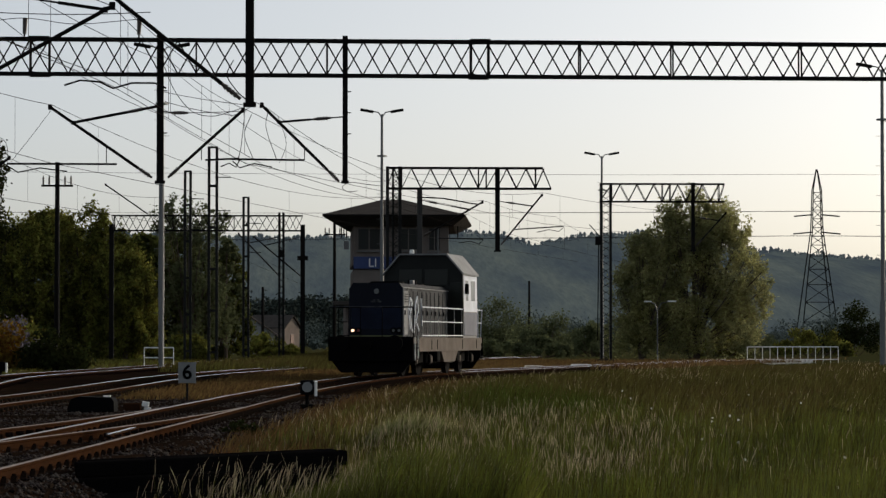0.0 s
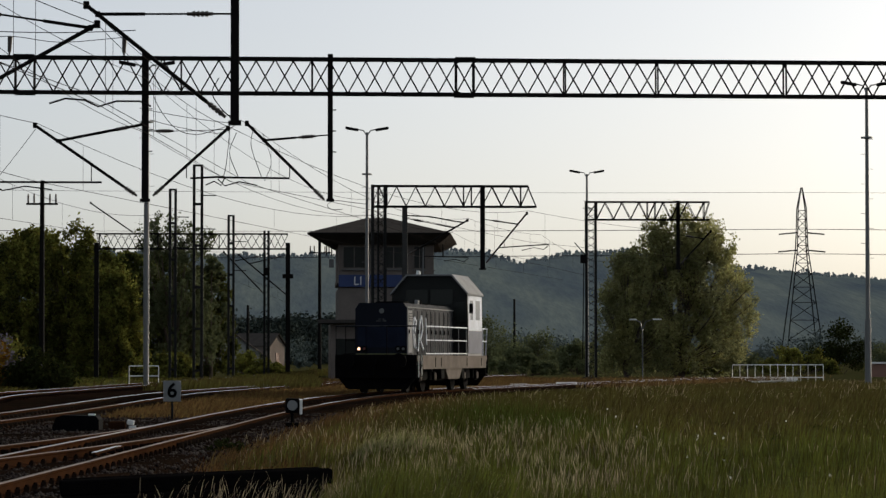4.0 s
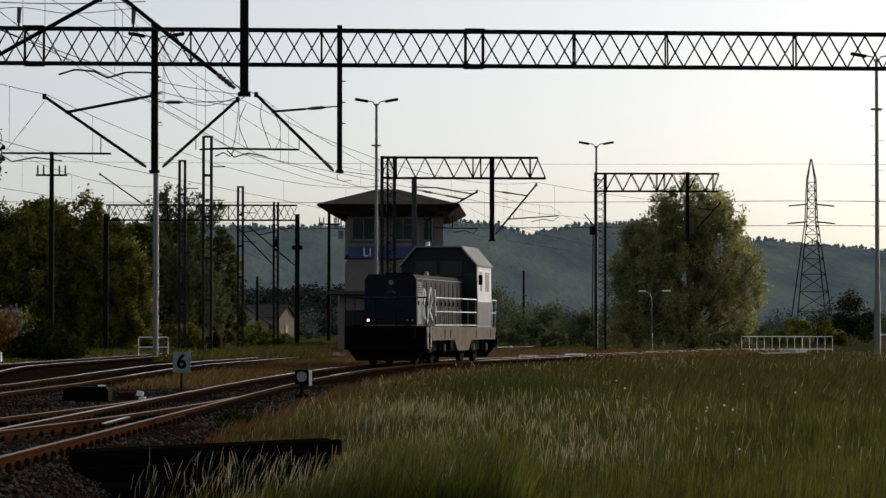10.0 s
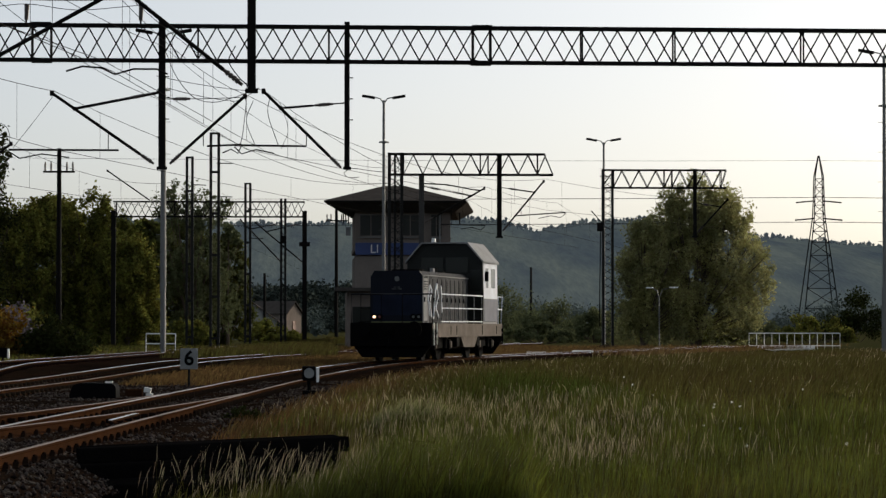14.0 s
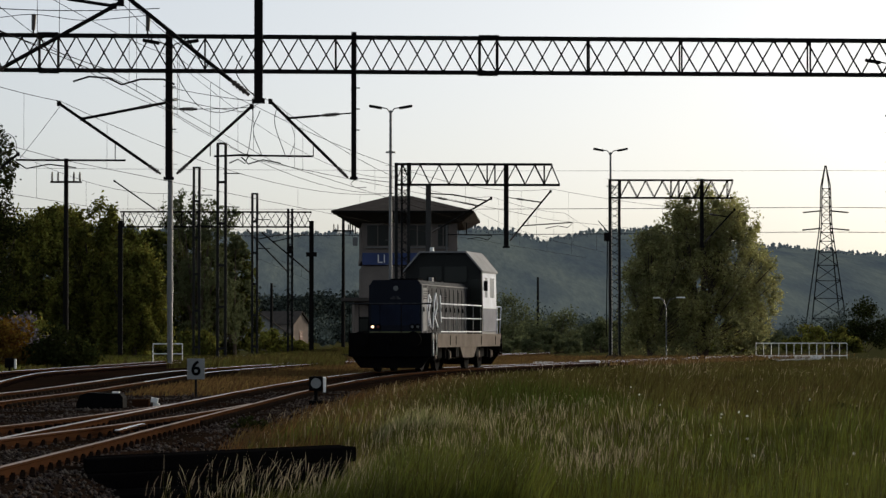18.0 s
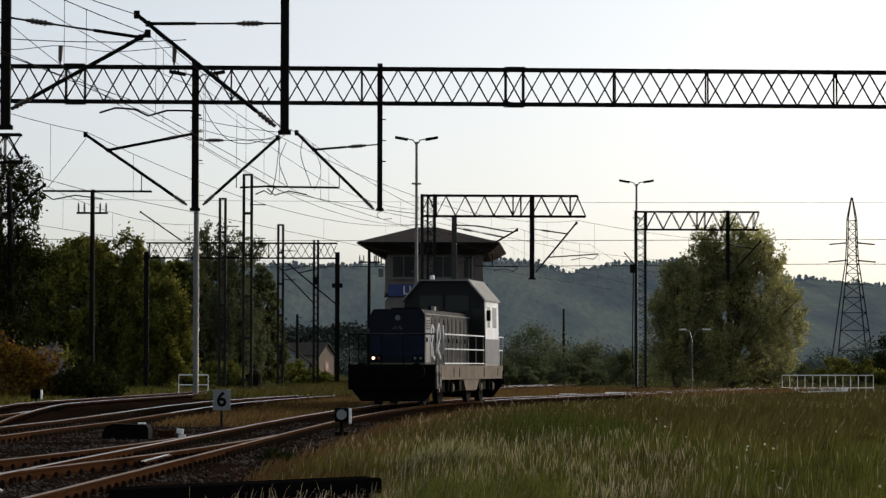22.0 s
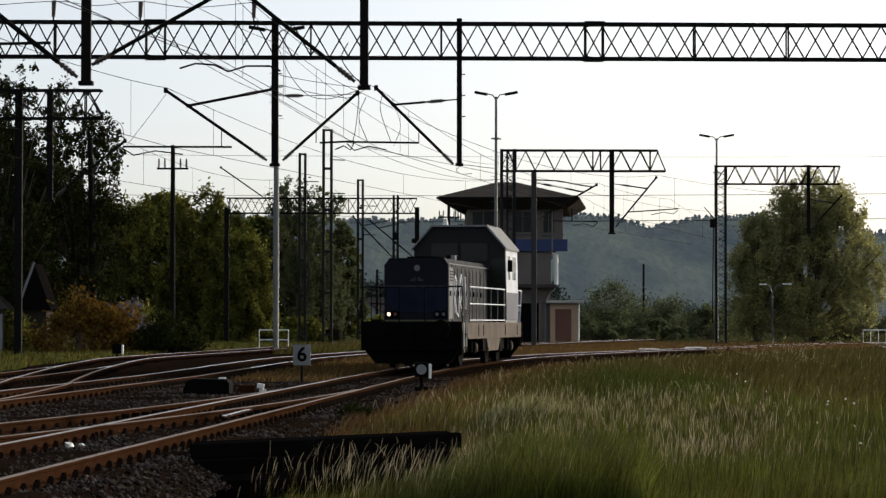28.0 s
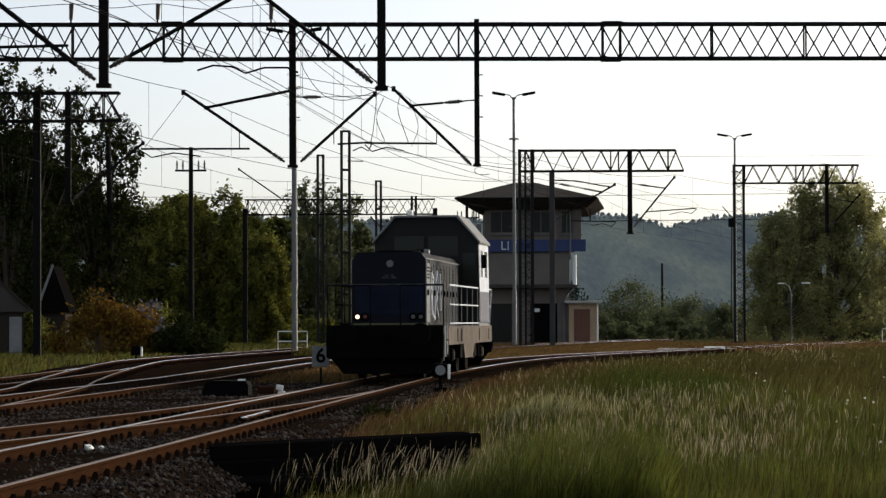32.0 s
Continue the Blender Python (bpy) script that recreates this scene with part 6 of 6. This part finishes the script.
points_machine()


def rail_fence(x, y, length, h, label, turn=0.0, posts=12, z0=-0.05):
    t = thing("railing", pose(x, y, z0, 0, 0, turn), label, "railing", "white railings")
    for z in (h * 0.38 if posts > 5 else h * 0.55, h):
        part("rail", one_line([(0, 0, z), (length, 0, z)], 0.03, 6), M["white_paint"], t)
    post = mesh_of("post", one_line([(0, 0, 0), (0, 0, h)], 0.017, 6), M["white_paint"])
    for i in range(posts):
        piece("post", post, t, pose(length * i / (posts - 1), 0, 0))


rail_fence(24.75, 166, 5.2, 1.15, "white bridge railing in the meadow", 0, 13, -0.3)
t = thing("concrete_kerb", pose(26.9, 165, -0.08), "white painted edging strip below the white railing", "kerb")
part("slab", one_box((-0.3, 0, 0.05), (3.4, 0.4, 0.3), bevel=0.02), M["white_paint"], t)
rail_fence(-7.4, 131, 1.3, 0.98, "short white railing beside the lamp mast", 0, 3)
# white blocks added to imitate the glint of sky on distant rails
for x, y, w, top in ((19.1, 160, 1.0, 0.06), (20.3, 160, 0.45, 0.05), (10.05, 132, 0.85, 0.12), (12.15, 132, 0.9, 0.18), (27.9, 165, 0.7, 0.14)):
    t = thing("concrete_slab", pose(x, y, top), "white block added for a bright glint low in the grass", "slab", "concrete slabs")
    part("slab", one_box((0, 0, -0.15), (w, 0.5, 0.3), bevel=0.03), M["white_paint"], t)


def street_lamp(x, y, h, s):
    t = thing("street_lamp", pose(x, y, -0.2), "grey street lamp with two curved arms before the tree", "street lamp", "street lamps")
    part("post", one_line([(0, 0, 0), (0, 0, h * 0.8), (-0.15, 0, h * 0.95), (-0.5, 0, h)], 0.045, 7), M["galv"], t)
    part("lamp_head", one_box((-0.65, 0, h), (0.5, 0.2, 0.1), bevel=0.03), M["white_paint"], t)
    part("side_arm", one_line([(0, 0, h * 0.84), (0.25, 0, h * 0.97), (0.7, 0, h)], 0.03, 6), M["galv"], t)
    part("lamp_head", one_box((1.0, 0, h + 0.02), (0.6, 0.2, 0.1), bevel=0.03), M["white_paint"], t)


street_lamp(23.65, 200, 4.05, 1)


def pylon():
    t = thing("power_pylon", pose(115.2, 665, 0), "tall grey lattice power pylon with cross-arms", "pylon")
    H = 39.8
    prof = [(0, 4.4), (9, 3.3), (25.5, 1.25), (29, 1.1), (35, 0.95), (H, 0.1)]
    for sx in (-1, 1):
        for sy in (-1, 1):
            part("leg", one_line([(sx * w, sy * w, z) for z, w in prof], 0.16, 4), M["steel"], t)
    def half(z):
        for (a, wa), (b, wb) in zip(prof, prof[1:]):
            if z <= b:
                return wa + (wb - wa) * (z - a) / (b - a)
        return 0.1
    zs = [0, 5, 9.5, 13.5, 17, 20, 22.5, 24.5, 26.5, 28.5, 30.5, 32.5, 34.5]
    for a, b in zip(zs, zs[1:]):
        wa, wb = half(a), half(b)
        for s in (-1, 1):
            part("brace", one_line([(-wa * s, -wa, a), (wb * s, -wb, b)], 0.08, 4), M["steel"], t)
        part("belt", one_line([(-wb, -wb, b), (wb, -wb, b)], 0.08, 4), M["steel"], t)
    for z, L in ((25.4, 5.4), (29.4, 5.2)):
        for s in (-1, 1):
            part("crossarm", one_bar((s * 0.9, 0, z + 0.1), (s * L, 0, z - 0.3), 0.5, 0.3), M["steel"], t)
    for i, (z, x) in enumerate(((25, -5.4), (25, 5.4), (30.6, -5), (30.6, 5), (39, 0))):
        pts = [Vector((x + k * 40, -k * 12 if k > 0 else k * 12, z - 0.3 + 0.004 * (abs(k) * 12) ** 2 * 0.1 - 0.9 * abs(k))) for k in range(-6, 7)]
        part("cable", one_line(pts, 0.035, 4), M["wire"], t)


pylon()


def shed():
    t = thing("garden_shed", pose(-18.3, 119, -0.2, 0, 0, 20), "small grey boarded shed with a gabled roof among trees", "shed")
    part("wall", one_box((0, 1.5, 1.05), (2.6, 3.0, 2.1)), M["shed"], t)
    bm = fresh()
    add_prism(bm, [(-1.6, 2.0), (1.6, 2.0), (0, 3.45)], -0.15, 3.2, "y")
    part("roof", bm, M["tarpaper"], t)
    part("bargeboard", one_bar((1.62, -0.17, 2.02), (0, -0.17, 3.5), 0.06, 0.1), M["shed"], t)
    part("bargeboard", one_bar((-1.62, -0.17, 2.02), (0, -0.17, 3.5), 0.06, 0.1), M["shed"], t)
    part("door", one_box((0.95, -0.03, 0.95), (0.5, 0.06, 1.7)), M["pale"], t)
    t = thing("garden_shed", pose(-16.2, 122, -0.2, 0, 0, 0), "narrow dark shed with a steep pale-edged gable", "shed")
    part("wall", one_box((0, 1.2, 1.1), (0.95, 2.4, 2.2)), M["shed"], t)
    bm = fresh()
    add_prism(bm, [(-0.68, 2.0), (0.68, 2.0), (0, 3.9)], -0.2, 2.6, "y")
    part("roof", bm, M["tar"], t)
    part("bargeboard", one_bar((-0.7, -0.22, 2.0), (0, -0.22, 3.95), 0.05, 0.1), M["pale"], t)


shed()


def far_house(x, y, w, h, label, turn=0, plaster="aged_white"):
    t = thing("far_house", pose(x, y, -0.3, 0, 0, turn), label, "house", "far houses")
    bm = fresh()
    add_prism(bm, [(-w / 2, 0), (w / 2, 0), (w / 2, h), (0, h + w * 0.36), (-w / 2, h)], 0, 6, "y")
    part("wall", bm, M[plaster], t)
    for s in (-1, 1):
        bm = fresh()
        add_prism(bm, [(s * (w / 2 + 0.35), h - 0.16), (0, h + w * 0.36 + 0.04), (0, h + w * 0.36 + 0.2), (s * (w / 2 + 0.35), h)][::s], -0.3, 6.3, "y")
        part("roof_slope", bm, M["tarpaper"], t)
    for q in (1.2, 3.0, 4.8):
        part("window", one_box((-w / 2 - 0.02, q, h * 0.55), (0.06, 0.8, 0.9)), M["glass"], t)
    part("door", one_box((0, -0.03, 1.1), (1.0, 0.08, 2.1)), M["door_brown"], t)


t = thing("meadow_hut", pose(41.2, 205, -0.2), "small red and white painted hut at the meadow's edge", "hut")
part("wall", one_box((0, 0.6, 0.5), (1.5, 1.2, 1.0), bevel=0.02), M["brick_far"], t)
part("roof", one_box((0, 0.6, 1.06), (1.8, 1.5, 0.12), bevel=0.02), M["white_paint"], t)
far_house(-2.7, 420, 4.4, 3.2, "pale plastered house with a dark roof far behind the tracks", 62, "render_wall")
far_house(-6.8, 300, 6.0, 2.0, "long low pale building far behind the tracks")

for px, py, w, turn in ((-4.15, 34.3, 0.15, 30), (-4.02, 34.45, 0.08, 80), (-4.2, 34.75, 0.06, 10)):
    bm = fresh()
    bmesh.ops.create_icosphere(bm, subdivisions=2, radius=w / 2)
    for v in bm.verts:
        v.co *= 0.75 + 0.5 * noise.noise(v.co * 21 + Vector((px, py, 0)))
        v.co.z *= 0.6
    litter = tagged(new("litter", mesh_of("litter", bm, M["white_paint"])), "crumpled white scrap of paper on the ballast", "litter", "paper scraps")
    litter.matrix_basis = pose(px, py, -0.105, 10, 15, turn)

# ---------------------------------------------------------------- what moves


def loco_pose(y):
    a, b = y - 3.9, y + 3.9
    xa, xb = main_x(a), main_x(b)
    return pose((xa + xb) / 2, y, (rise(a) + rise(b)) / 2, 0, 0, math.degrees(math.atan2(a - b, xa - xb)))


# seconds and the place along the line of the locomotive's middle
RUN = [(0.0, 98.96), (0.5, 99.66), (1.0, 100.3), (1.5, 101.05), (2.0, 101.7), (2.5, 102.16), (3.0, 102.4), (3.5, 102.43), (8.0, 102.43), (11.0, 102.43), (12.0, 102.38),
       (13.0, 102.3), (14.0, 102.2), (15.0, 102.0), (16.5, 101.54), (17.5, 101.1), (18.5, 100.45), (19.5, 99.55), (20.5, 98.5), (21.5, 97.28), (22.5, 95.9), (23.5, 94.35),
       (24.5, 92.6), (25.5, 90.65), (26.5, 88.5), (27.5, 86.25), (28.5, 83.9), (29.5, 81.45), (30.5, 78.8), (31.0, 77.45), (31.5, 76.1), (32.0, 74.8)]


def motions():
    walk(loco, [(t, loco_pose(y)) for t, y in RUN])
    dense = []
    for (t0, y0), (t1, y1) in zip(RUN, RUN[1:]):
        n = max(1, int(abs(y1 - y0) / 0.35) + 1)
        dense += [(t0 + (t1 - t0) * i / n, y0 + (y1 - y0) * i / n) for i in range(n)]
    dense.append(RUN[-1])
    for ob, x, turn in wheels:
        walk(ob, [(t, pose(x, 0.72 if turn else -0.72, 0.5, 0, 0, turn) @ pose(0, 0, 0, 0, (1 if turn else -1) * math.degrees((y - 98.96) / 0.5), 0)) for t, y in dense])


motions()
